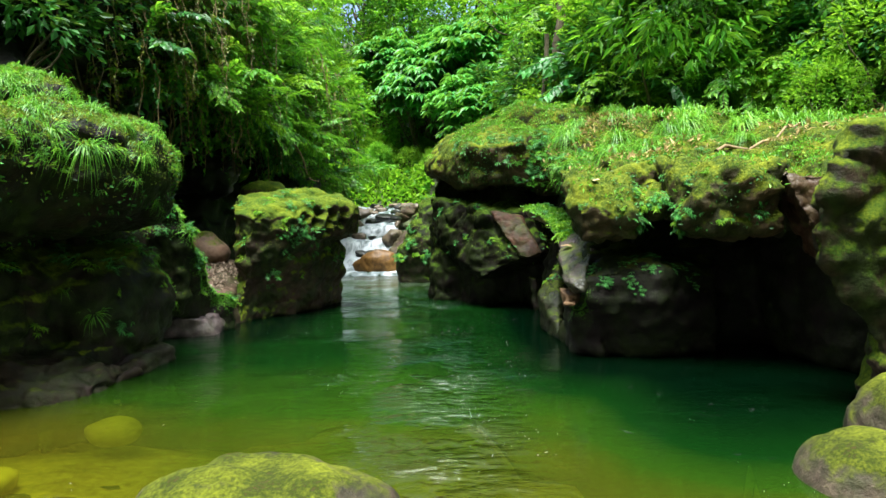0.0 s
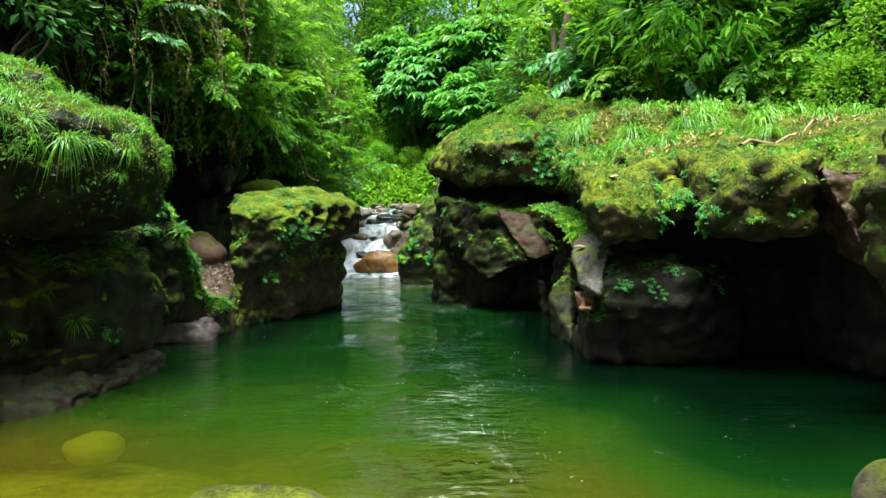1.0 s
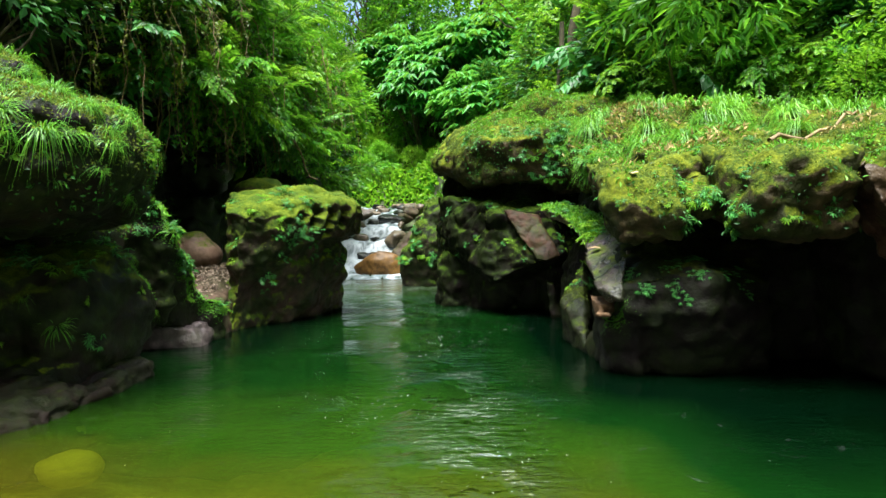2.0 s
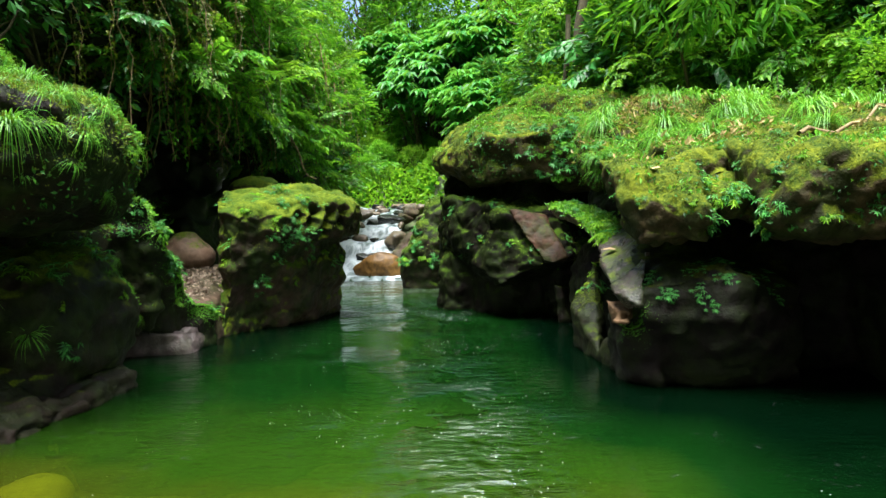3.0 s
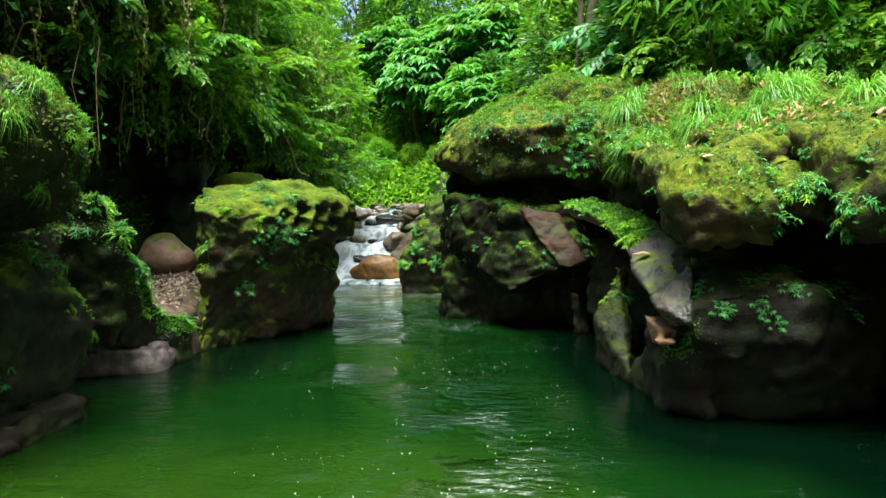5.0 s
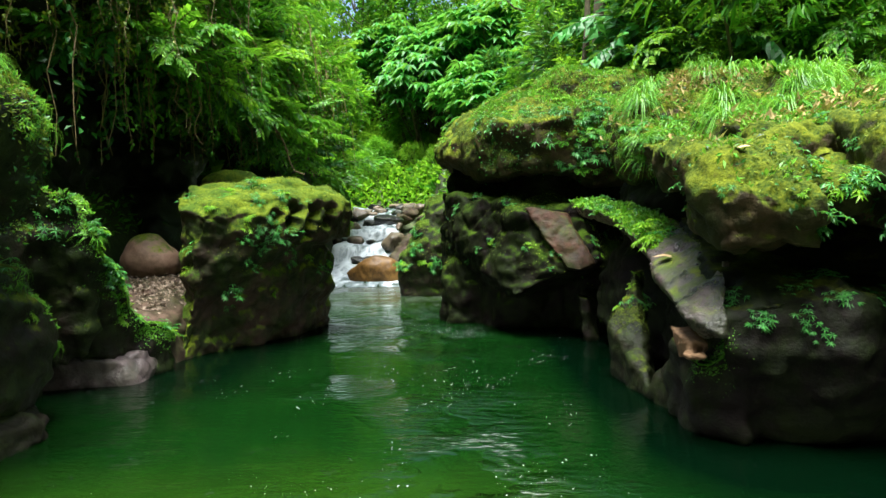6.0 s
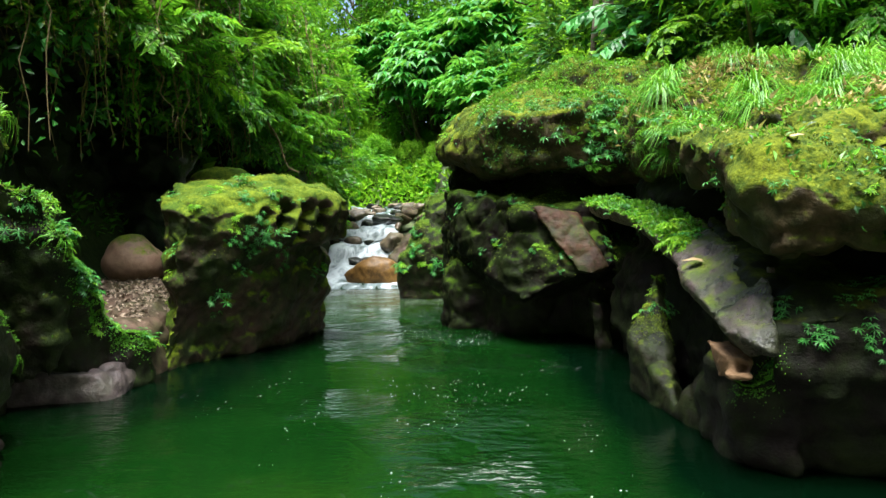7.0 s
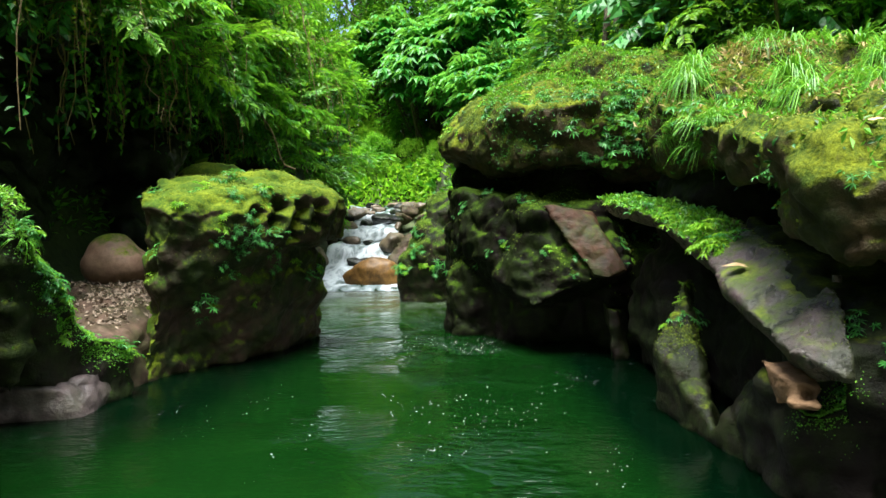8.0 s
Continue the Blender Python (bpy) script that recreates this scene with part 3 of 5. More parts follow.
LOW_FOOT = [(1.42, 7.08, 0.64), (1.72, 6.88, 0.6), (1.46, 7.6, 0.66), (1.5, 7.9, 0.3), (1.62, 7.6, -0.5), (2.0, 7.2, -0.5), (2.1, 8.2, 0.8), (1.62, 8.3, 0.1), (1.7, 8.3, -0.5)]
LOW_SHOULDER = [(1.56, 6.88, 0.88), (1.64, 6.9, 1.02), (1.95, 6.82, 1.08), (1.84, 7.9, 1.38), (2.0, 8.9, 1.64), (2.5, 8.2, 1.4), (2.5, 6.95, 1.12), (1.62, 6.95, 0.5), (2.0, 6.8, 0.5), (2.3, 8.6, 0.5)]
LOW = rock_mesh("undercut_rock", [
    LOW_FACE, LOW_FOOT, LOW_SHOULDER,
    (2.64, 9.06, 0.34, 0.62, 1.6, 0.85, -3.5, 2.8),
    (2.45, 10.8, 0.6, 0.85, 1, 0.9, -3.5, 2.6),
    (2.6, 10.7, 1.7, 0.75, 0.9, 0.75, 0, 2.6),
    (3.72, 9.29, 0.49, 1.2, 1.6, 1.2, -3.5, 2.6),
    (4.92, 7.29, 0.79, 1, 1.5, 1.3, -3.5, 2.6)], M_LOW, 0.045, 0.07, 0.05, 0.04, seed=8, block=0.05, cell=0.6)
mesh_thing("undercut_rock", LOW, "damp undercut sandstone base beside the pool, darkened for shade in its colour", "rock")
CHUTE = shelf(
    [(1.36, 7.02, 0.93), (1.52, 8.2, 1.17), (1.58, 8.9, 1.42), (1.5, 10.0, 1.7), (1.2, 11.1, 1.93)],
    [(1.66, 6.88, 1.04), (1.9, 8.1, 1.42), (1.98, 8.9, 1.6), (1.9, 10.0, 1.78), (1.7, 11.2, 1.95)], 0.2, 0.16)
LEDGE = rock_mesh("rock_ledge", CHUTE + [
    [(1.37, 7.04, 0.94), (1.46, 6.95, 0.92), (1.56, 6.82, 0.84), (1.62, 6.84, 0.8), (1.46, 7.06, 0.86), (1.7, 7.6, 1.1), (1.5, 7.6, 1.02), (1.66, 6.9, 1.05), (1.8, 7.3, 1.3)]],
    M_LEDGE, 0.028, 0.06, 0.03, 0.0, seed=10, block=0.018, cell=0.3, soften=3)
mesh_thing("rock_ledge", LEDGE, "wet grey sloping rock ledge with moss and plants", "rock")
HOLLOW = rock_mesh("ochre_stone", [
    [(1.36, 7.34, 0.84), (1.4, 7.12, 0.78), (1.56, 7.0, 0.74), (1.5, 7.02, 0.64), (1.4, 7.2, 0.6), (1.64, 7.3, 0.84), (1.62, 7.2, 0.66)],
    (1.46, 7.02, 0.66, 0.1, 0.06, 0.04, -35, 2.4)], M_OCHRE, 0.018, 0.025, 0.014, 0.0, seed=11, block=0.012, cell=0.12, pits=[(1.45, 0.76, 0.05, 0.06)], soften=3)
mesh_thing("ochre_stone", HOLLOW, "bare ochre stone in the hollow under the ledge", "rock")
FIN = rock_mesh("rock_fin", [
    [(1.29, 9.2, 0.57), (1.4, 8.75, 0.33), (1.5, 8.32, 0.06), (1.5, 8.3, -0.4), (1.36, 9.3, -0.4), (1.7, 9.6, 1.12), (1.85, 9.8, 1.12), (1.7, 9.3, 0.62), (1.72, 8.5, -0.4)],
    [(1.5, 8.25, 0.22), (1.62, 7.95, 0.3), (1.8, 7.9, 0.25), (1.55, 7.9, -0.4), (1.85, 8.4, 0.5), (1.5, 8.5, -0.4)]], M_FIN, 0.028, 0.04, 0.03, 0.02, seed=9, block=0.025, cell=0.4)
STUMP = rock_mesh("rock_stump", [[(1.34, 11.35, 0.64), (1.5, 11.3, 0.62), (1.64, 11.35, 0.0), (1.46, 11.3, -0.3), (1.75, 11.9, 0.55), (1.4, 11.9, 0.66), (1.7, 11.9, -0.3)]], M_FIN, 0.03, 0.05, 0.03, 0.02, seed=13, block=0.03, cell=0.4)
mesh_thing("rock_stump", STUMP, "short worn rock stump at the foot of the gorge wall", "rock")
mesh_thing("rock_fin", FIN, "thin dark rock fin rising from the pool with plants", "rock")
GORGE_FACE = [(-0.62, 14.0, 2.3), (-0.05, 13.0, 2.16), (0.62, 11.84, 1.9), (1.5, 11.84, 1.9), (1.7, 11.5, 1.02), (1.2, 11.3, 0.92), (0.9, 11.3, 0.98), (0.5, 11.42, 0.6), (0.1, 12.0, 0.9), (-0.5, 13.5, 1.45), (0.7, 12.9, 0.5), (2.0, 13.4, 2.0), (2.0, 13.0, 0.7), (-0.6, 15.5, 2.1), (-0.5, 15.5, 0.8)]
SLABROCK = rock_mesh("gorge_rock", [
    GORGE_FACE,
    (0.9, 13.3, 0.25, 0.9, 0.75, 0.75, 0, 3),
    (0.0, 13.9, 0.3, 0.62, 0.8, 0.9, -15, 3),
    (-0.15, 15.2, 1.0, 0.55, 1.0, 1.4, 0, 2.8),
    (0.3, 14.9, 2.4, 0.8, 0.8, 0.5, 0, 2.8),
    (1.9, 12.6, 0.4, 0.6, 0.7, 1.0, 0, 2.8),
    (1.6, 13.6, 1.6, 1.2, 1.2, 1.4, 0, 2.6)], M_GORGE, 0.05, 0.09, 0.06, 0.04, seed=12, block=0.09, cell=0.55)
mesh_thing("gorge_rock", SLABROCK, "mossy rock wall at the narrow of the gorge, coloured dark for shade", "rock")
SLAB = rock_mesh("leaning_slab", [[(0.66, 11.78, 1.9), (1.0, 11.66, 1.86), (1.3, 11.74, 1.84), (1.4, 11.5, 1.55), (1.6, 11.28, 1.08), (1.36, 11.16, 0.98), (1.18, 11.22, 1.0), (0.92, 11.46, 1.42), (0.9, 12.1, 1.85), (1.4, 12.1, 1.85), (1.6, 11.6, 1.0), (1.2, 11.6, 0.95)]], M_SLAB, 0.025, 0.09, 0.02, 0.0, seed=14, block=0.015, cell=0.4, soften=5)
mesh_thing("leaning_slab", SLAB, "bare brown stone slab leaning on the gorge wall", "rock")
PILLAR_EDGE = [(3.42, 4.7, 2.36), (3.2, 4.7, 2.0), (3.08, 4.75, 1.5), (3.14, 4.8, 1.15), (3.3, 4.8, 0.9), (3.6, 4.8, 0.56), (4.2, 4.8, 0.2), (4.8, 5.3, 2.4), (4.8, 4.4, 2.4), (4.8, 4.5, 0.1), (3.7, 5.4, 2.3), (3.6, 5.4, 1.2)]
PILLAR = rock_mesh("rock_pillar", [PILLAR_EDGE, (4.3, 4.9, 0.4, 0.6, 0.5, 0.9, 0, 2.6)], M_BLOCK, 0.045, 0.12, 0.07, 0.03, seed=16, block=0.07, cell=0.45, soften=4)
mesh_thing("rock_pillar", PILLAR, "weathered grey rock pillar with moss patches", "rock")
CLEFT = rock_mesh("wet_rock", [[(3.5, 6.1, 2.1), (3.62, 6.02, 1.75), (3.78, 5.98, 1.4), (3.95, 6.0, 1.12), (4.3, 6.0, 1.05), (4.7, 6.1, 2.1), (4.7, 6.2, 1.1), (3.7, 6.9, 2.1), (4.6, 6.9, 1.2), (4.0, 6.7, 1.2)]], M_CLEFT, 0.03, 0.08, 0.04, 0.03, seed=17, block=0.05, cell=0.25, soften=3)
mesh_thing("wet_rock", CLEFT, "wet reddish rock in the cleft beside the pillar", "rock")
NARROW = rock_mesh("mossy_rock", [
    (-1.2, 18.2, 0.7, 0.5, 0.7, 1.2, 0, 2.6),
    (-0.85, 18.5, 1.7, 0.5, 0.7, 0.75, 0, 2.6),
    (-1.6, 18.0, 0.4, 0.3, 0.4, 0.8, 0, 2.6)], M_NARROW, 0.06, 0.1, 0.05, 0.03, seed=18)
mesh_thing("mossy_rock", NARROW, "upright mossy rock where the rapids meet the pool", "rock")
LEFT_TOP = [
    (-4.65, 6.4, 2.28, 1.5, 1.25, 0.72, 10, 2.7),
    (-5.0, 5.0, 2.2, 1.35, 1.1, 0.66, 0, 3),
    (-5.0, 6.6, 3.0, 0.8, 0.7, 0.5, 0, 2.4),
    (-6.4, 6.5, 1.8, 1.4, 2.5, 1.3, 0, 2.6),
    (-5.2, 8.0, 1.3, 0.9, 1.0, 1.1, 0, 2.6)]
LEFT_FOOT = [
    (-5.5, 6.6, 0.6, 1.15, 1.6, 1.0, 0, 2.8),
    (-4.85, 7.0, 0.0, 1.05, 0.9, 0.5, 0, 3),
    (-5.6, 5.2, 0.2, 1.2, 1.2, 1.0, 0, 2.8),
    (-5.0, 8.3, 0.3, 0.6, 0.7, 0.6, 0, 2.4),
    (-4.5, 7.2, 0.75, 0.85, 0.85, 0.75, 0, 2.8)]
LEFT_WALL = [(-3.95, 8.4, 2.08), (-3.81, 8.6, 1.7), (-3.87, 8.8, 1.37), (-4.9, 8.2, 2.1), (-4.05, 8.75, 0.3), (-4.9, 8.4, 0.3), (-4.2, 9.1, 2.0), (-4.2, 9.3, 1.3)]
LEFT_RIDGE = [(-3.87, 8.8, 1.37), (-3.91, 9.2, 0.88), (-3.8, 9.5, 0.6), (-4.1, 9.3, -0.4), (-4.9, 8.9, -0.4), (-4.9, 8.6, 1.2), (-4.3, 9.5, 1.2), (-4.2, 9.8, 0.6), (-4.4, 9.8, -0.4)]
LEFT_TIP = [(-3.93, 9.2, 0.84), (-3.8, 9.5, 0.6), (-3.62, 9.8, 0.46), (-3.74, 9.75, -0.4), (-4.05, 9.35, -0.4), (-3.85, 10.1, 0.42), (-4.2, 9.8, 0.7), (-4.3, 9.9, -0.4)]
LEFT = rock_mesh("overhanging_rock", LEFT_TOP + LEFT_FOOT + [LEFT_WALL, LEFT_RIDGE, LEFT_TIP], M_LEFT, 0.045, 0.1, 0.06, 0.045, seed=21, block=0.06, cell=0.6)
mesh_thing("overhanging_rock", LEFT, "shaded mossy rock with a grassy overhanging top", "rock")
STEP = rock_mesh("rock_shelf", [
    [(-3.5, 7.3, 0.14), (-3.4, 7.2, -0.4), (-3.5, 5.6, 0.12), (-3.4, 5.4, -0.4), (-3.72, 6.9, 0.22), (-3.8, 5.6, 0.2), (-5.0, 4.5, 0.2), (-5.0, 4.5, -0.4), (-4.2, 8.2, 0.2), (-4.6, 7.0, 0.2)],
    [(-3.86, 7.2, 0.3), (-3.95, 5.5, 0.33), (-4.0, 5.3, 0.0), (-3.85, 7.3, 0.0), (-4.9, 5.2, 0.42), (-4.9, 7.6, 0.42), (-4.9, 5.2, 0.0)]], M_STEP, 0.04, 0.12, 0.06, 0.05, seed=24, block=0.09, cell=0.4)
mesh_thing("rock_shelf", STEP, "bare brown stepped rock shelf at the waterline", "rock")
WHITE = rock_mesh("washed_rock", [[(-3.64, 9.08, -0.3), (-4.8, 8.75, -0.3), (-3.7, 9.1, 0.1), (-3.86, 9.02, 0.28), (-4.7, 8.72, 0.36), (-3.78, 9.7, 0.36), (-4.6, 9.5, 0.42), (-3.8, 9.8, -0.3)]], M_WASHED, 0.03, 0.05, 0.03, 0.03, seed=23, block=0.03, cell=0.5, soften=5)
mesh_thing("washed_rock", WHITE, "smooth pale grey wet rock at the waterline", "rock")
SADDLE = rock_mesh("saddle_rock", [
    (-4.2, 10.28, 0.14, 0.36, 0.6, 0.5, -3.5, 3),
    (-4.54, 11.22, 0.26, 0.75, 0.9, 0.6, -3.5, 3, 6),
    (-5.05, 12.16, 0.37, 1.1, 0.85, 0.62, -3.5, 3)], M_SADDLE, 0.045, 0.08, 0.04, 0.01, seed=25)
mesh_thing("saddle_rock", SADDLE, "low worn rock saddle strewn with gravel and litter", "rock")
BLOCK_TOP = [(-4.08, 10.85, 2.2), (-3.95, 10.5, 2.0), (-3.55, 10.5, 2.1), (-3.48, 10.3, 1.8), (-2.8, 11.0, 2.12), (-2.75, 10.88, 1.85), (-2.2, 11.85, 2.16), (-2.08, 11.72, 1.95), (-1.98, 12.6, 2.05), (-2.6, 13.4, 2.4), (-3.8, 13.2, 2.48), (-4.3, 11.8, 2.32), (-3.62, 10.4, 1.3), (-2.72, 11.02, 1.3), (-2.12, 11.9, 1.5), (-2.1, 12.8, 1.5), (-4.1, 11.6, 1.3)]
BLOCK_BODY = [(-3.66, 10.32, 1.5), (-2.72, 10.98, 1.45), (-2.4, 12.2, 1.45), (-2.86, 11.7, 0.45), (-3.7, 10.42, 0.85), (-4.0, 10.72, 1.9), (-3.96, 10.75, 0.9), (-3.3, 11.6, -0.5), (-2.95, 12.4, -0.5), (-2.7, 13.4, -0.5), (-2.5, 13.2, 1.0), (-4.2, 12.5, -0.5), (-4.1, 12.2, 1.2), (-3.9, 11.0, 0.4)]
BLOCK_TOE = [(-3.66, 10.45, 0.85), (-3.78, 10.3, 0.3), (-3.86, 10.25, -0.4), (-3.4, 11.2, 0.7), (-3.3, 11.4, -0.4), (-4.1, 11.0, 0.8), (-4.1, 11.0, -0.4)]
BLOCK = rock_mesh("rock_block", [
    BLOCK_TOP, BLOCK_BODY, BLOCK_TOE,
    (-3.3, 12.6, 2.3, 0.6, 0.5, 0.14, 10, 3)], M_BLOCK, 0.035, 0.1, 0.06, 0.03,
    pits=[(-2.66, 1.86, 0.13, 0.4), (-2.46, 1.98, 0.15, 0.55), (-2.26, 1.95, 0.16, 0.6), (-2.08, 1.9, 0.13, 0.5), (-2.52, 1.7, 0.15, 0.5), (-2.32, 1.68, 0.16, 0.6), (-2.14, 1.68, 0.13, 0.5), (-2.36, 1.46, 0.14, 0.45)], seed=27, block=0.05, cell=0.5, soften=5)
mesh_thing("rock_block", BLOCK, "square mossy rock block with eroded holes by the gap", "rock")
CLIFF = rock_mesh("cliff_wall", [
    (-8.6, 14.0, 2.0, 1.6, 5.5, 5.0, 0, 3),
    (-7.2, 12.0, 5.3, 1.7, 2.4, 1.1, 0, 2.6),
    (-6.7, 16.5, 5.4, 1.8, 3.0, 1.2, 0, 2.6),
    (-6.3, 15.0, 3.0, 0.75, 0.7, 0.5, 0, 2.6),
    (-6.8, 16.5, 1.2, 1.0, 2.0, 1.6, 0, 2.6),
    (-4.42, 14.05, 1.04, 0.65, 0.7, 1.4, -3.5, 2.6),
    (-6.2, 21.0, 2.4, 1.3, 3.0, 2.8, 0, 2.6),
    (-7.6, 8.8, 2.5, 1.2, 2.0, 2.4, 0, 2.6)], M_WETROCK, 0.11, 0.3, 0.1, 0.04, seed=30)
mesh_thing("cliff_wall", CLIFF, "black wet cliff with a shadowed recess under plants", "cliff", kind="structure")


# ---- loose boulders ----
def boulder(name, x, y, z, sx, sy, sz, mat, label, seed, turn=0, power=2.3, group="", detail=7, angular=False):
    lump = (0, 0, 0, sx, sy, sz, 0, power)
    if angular:
        rng = np.random.default_rng(seed)
        ways = rng.normal(size=(13, 3))
        ways *= (rng.uniform(0.95, 1.25, 13) / np.linalg.norm(ways, axis=1))[:, None]
        lump = [(a * sx, c * sy, d * sz) for a, c, d in ways.tolist()]
    me = rock_mesh(name, [lump], mat, max(sx, sy) / detail, sx * 0.12, sx * 0.05, 0.0, seed=seed, block=sx * 0.06, cell=sx * 1.6)
    ob = mesh_thing(name, me, label, "boulder", group)
    ob.matrix_basis = pose(x, y, z, 0, 0, turn)
    return ob


EGG = rock_mesh("boulder", [(-5.08, 12.11, 1.18, 0.44, 0.4, 0.28, 0, 2.4), (-5.14, 12.1, 1.36, 0.32, 0.32, 0.29, 0, 2.1)], M_BOULDER, 0.035, 0.05, 0.015, 0.0, seed=41, block=0.015, soften=18)
mesh_thing("boulder", EGG, "rounded tan boulder resting on the gravel saddle", "boulder")
ORANGE = rock_mesh("boulder", [[(-3.95, 21.35, 0.36), (-3.8, 21.3, 0.0), (-3.6, 21.2, 0.64), (-3.0, 21.2, 0.86), (-2.45, 21.25, 0.76), (-2.12, 21.4, 0.45), (-2.15, 21.4, 0.0), (-3.1, 20.95, 0.5), (-3.2, 20.95, 0.0), (-2.5, 21.0, 0.42), (-2.5, 21.0, 0.0), (-3.0, 22.1, 0.82), (-2.4, 22.0, 0.5), (-3.7, 21.9, 0.3), (-3.0, 22.1, 0.0)]], M_ORANGE, 0.05, 0.05, 0.02, 0.0, seed=42, block=0.02, cell=1.0, soften=12)
mesh_thing("boulder", ORANGE, "smooth wet orange boulder in the rapids", "boulder")
LEAN = rock_mesh("boulder", [[(-2.8, 21.6, 0.1), (-2.66, 21.6, 0.8), (-2.0, 21.9, 1.6), (-1.2, 22.2, 1.7), (-1.1, 22.6, 0.1), (-1.2, 21.8, 0.1), (-2.6, 22.7, 0.1), (-1.8, 22.8, 1.5), (-2.0, 21.3, 0.3)]], M_SADDLE, 0.07, 0.1, 0.05, 0.02, seed=43, block=0.06, cell=0.8, soften=4)
mesh_thing("boulder", LEAN, "brown river boulder leaning beside the rapids", "boulder")
boulder("boulder", -2.95, 24.3, 1.85, 0.6, 0.5, 0.36, M_WETROCK, "wet black boulder in the rapids", 44, 10, angular=True)
boulder("boulder", -4.42, 13.74, 2.46, 0.5, 0.4, 0.26, M_BLOCK, "flat mossy stone lying behind the block", 45, 10, 3)
boulder("boulder", -0.72, 2.6, 0.03, 0.68, 0.5, 0.45, M_FRONT, "low mossy rock breaking the shallow water", 46, 0, detail=16)
boulder("boulder", 2.68, 3.4, -0.2, 0.4, 0.45, 0.5, M_FRONT, "rounded mossy boulder at the pool's edge", 47, 0, detail=16)
boulder("boulder", 3.5, 4.1, -0.25, 0.45, 0.5, 0.7, M_FRONT, "grey bank boulder with moss", 48, 0, detail=14)
for x, y, s, seed in ((-3.07, 5.12, 0.28, 49), (-3.7, 5.9, 0.26, 50), (-3.3, 3.9, 0.26, 52)):
    boulder("sunken_stone", x, y, -0.22, s, s * 0.75, 0.12, M_SUNK, "yellow algae-coated stone under the shallow water", seed, seed * 40, 2.4, "stones under the water")
RIVER = np.random.default_rng(11)
for k in range(34):
    y = RIVER.uniform(22.6, 31)
    side = RIVER.choice([-1, 1])
    far = steps(y, [19, 24, 29, 33], [1.8, 1.2, 1.2, 1.0])
    x = rapids_centre(y) + side * far * RIVER.uniform(0.75, 2.0)
    s = RIVER.uniform(0.22, 0.6)
    zz = steps(y, [21.4, 23.6, 26, 29, 33], [0.1, 0.9, 1.8, 2.3, 2.8])
    boulder("river_stone", x, y, zz + 0.15, s, s * RIVER.uniform(0.7, 1.1), s * RIVER.uniform(0.5, 0.8), [M_RIVER, M_RIVER, M_SADDLE, M_WETROCK][RIVER.integers(4)], "worn river stone beside the white water", 60 + k, RIVER.uniform(0, 180), 2.5, "stones along the rapids", angular=True)

for k in range(22):
    y = RIVER.uniform(22.8, 31)
    x = rapids_centre(y) + RIVER.uniform(-1.0, 1.0)
    s = RIVER.uniform(0.16, 0.36)
    zz = steps(y, [22.2, 22.6, 23.3, 23.6, 24.7, 25.0, 26.4, 26.7, 29, 33], [0.1, 0.45, 0.62, 1.12, 1.28, 1.66, 1.8, 2.15, 2.4, 2.9])
    boulder("river_stone", x, y, zz + 0.03, s * 1.3, s, s * 0.7, [M_WETROCK, M_RIVER][RIVER.integers(2)], "dark wet stone breaking the white water", 120 + k, RIVER.uniform(-30, 30), 2.5, "stones along the rapids", angular=True)


# ---- plants: kinds ----
UP = np.array([0.0, 0.0, 1.0])


def foliage(centres, per, spread_r, length, width, droop=0.25, outward=None, shape=(LEAF_V, LEAF_F), flat=0.6):
    """Leaves in clumps round the centres: tips outward and drooping, faces mostly up."""
    c = np.repeat(np.asarray(centres), per, axis=0)
    off = balls(len(c))
    way = off * np.array([1, 1, 0.5])
    if outward is not None:
        way = way + 0.8 * np.repeat(outward, per, axis=0)
    way[:, 2] -= droop
    pos = c + off * spread_r * RNG.random((len(c), 1)) ** 0.5
    up = flat * UP + (1 - flat) * 1.2 * RNG.normal(size=(len(c), 3))
    size = RNG.uniform(0.6, 1.25, len(c))
    return spread(*shape, pos, way, up, length * size, width * size)


def dome(n, r, h, z0, low=-0.3):
    d = balls(n)
    d[:, 2] = np.where(d[:, 2] < low, -d[:, 2], d[:, 2])
    k = RNG.uniform(0.55, 1.08, (n, 1)) ** 0.7
    lump = 1 + 0.28 * np.array([noise.noise(Vector(q) * 1.9 + Vector((n, 0, 0))) for q in d])[:, None]
    p = d * k * lump * np.array([r, r, h])
    p[:, 2] += z0
    return p, d


def stems_to(ob, targets, base_r, thin, n, root=0.15, name="stem"):
    pick = targets[RNG.choice(len(targets), n, replace=False)]
    for p in pick:
        foot = (RNG.normal() * root, RNG.normal() * root, -0.3)
        pts = curve_points(foot, p, 0.0, 6, 0.03 * np.linalg.norm(p))
        part(name, mesh_of(name, *tube(pts, np.linspace(base_r, thin, 6), 5), M_BARK, True), ob)


def shrub(height, r, clumps, per, leaf, width, mat, label, category="shrub", droop=0.25, clump_r=0.22, low=-0.5, shape=(LEAF_V, LEAF_F), n_stems=4):
    ob = thing("shrub", label, category, "jungle undergrowth")
    c, d = dome(clumps, r, height * 0.5, height * 0.52, low)
    stems_to(ob, c, 0.035, 0.01, n_stems)
    part("foliage", mesh_of("foliage", *foliage(c, per, clump_r, leaf, width, droop, d, shape), mat), ob)
    return ob


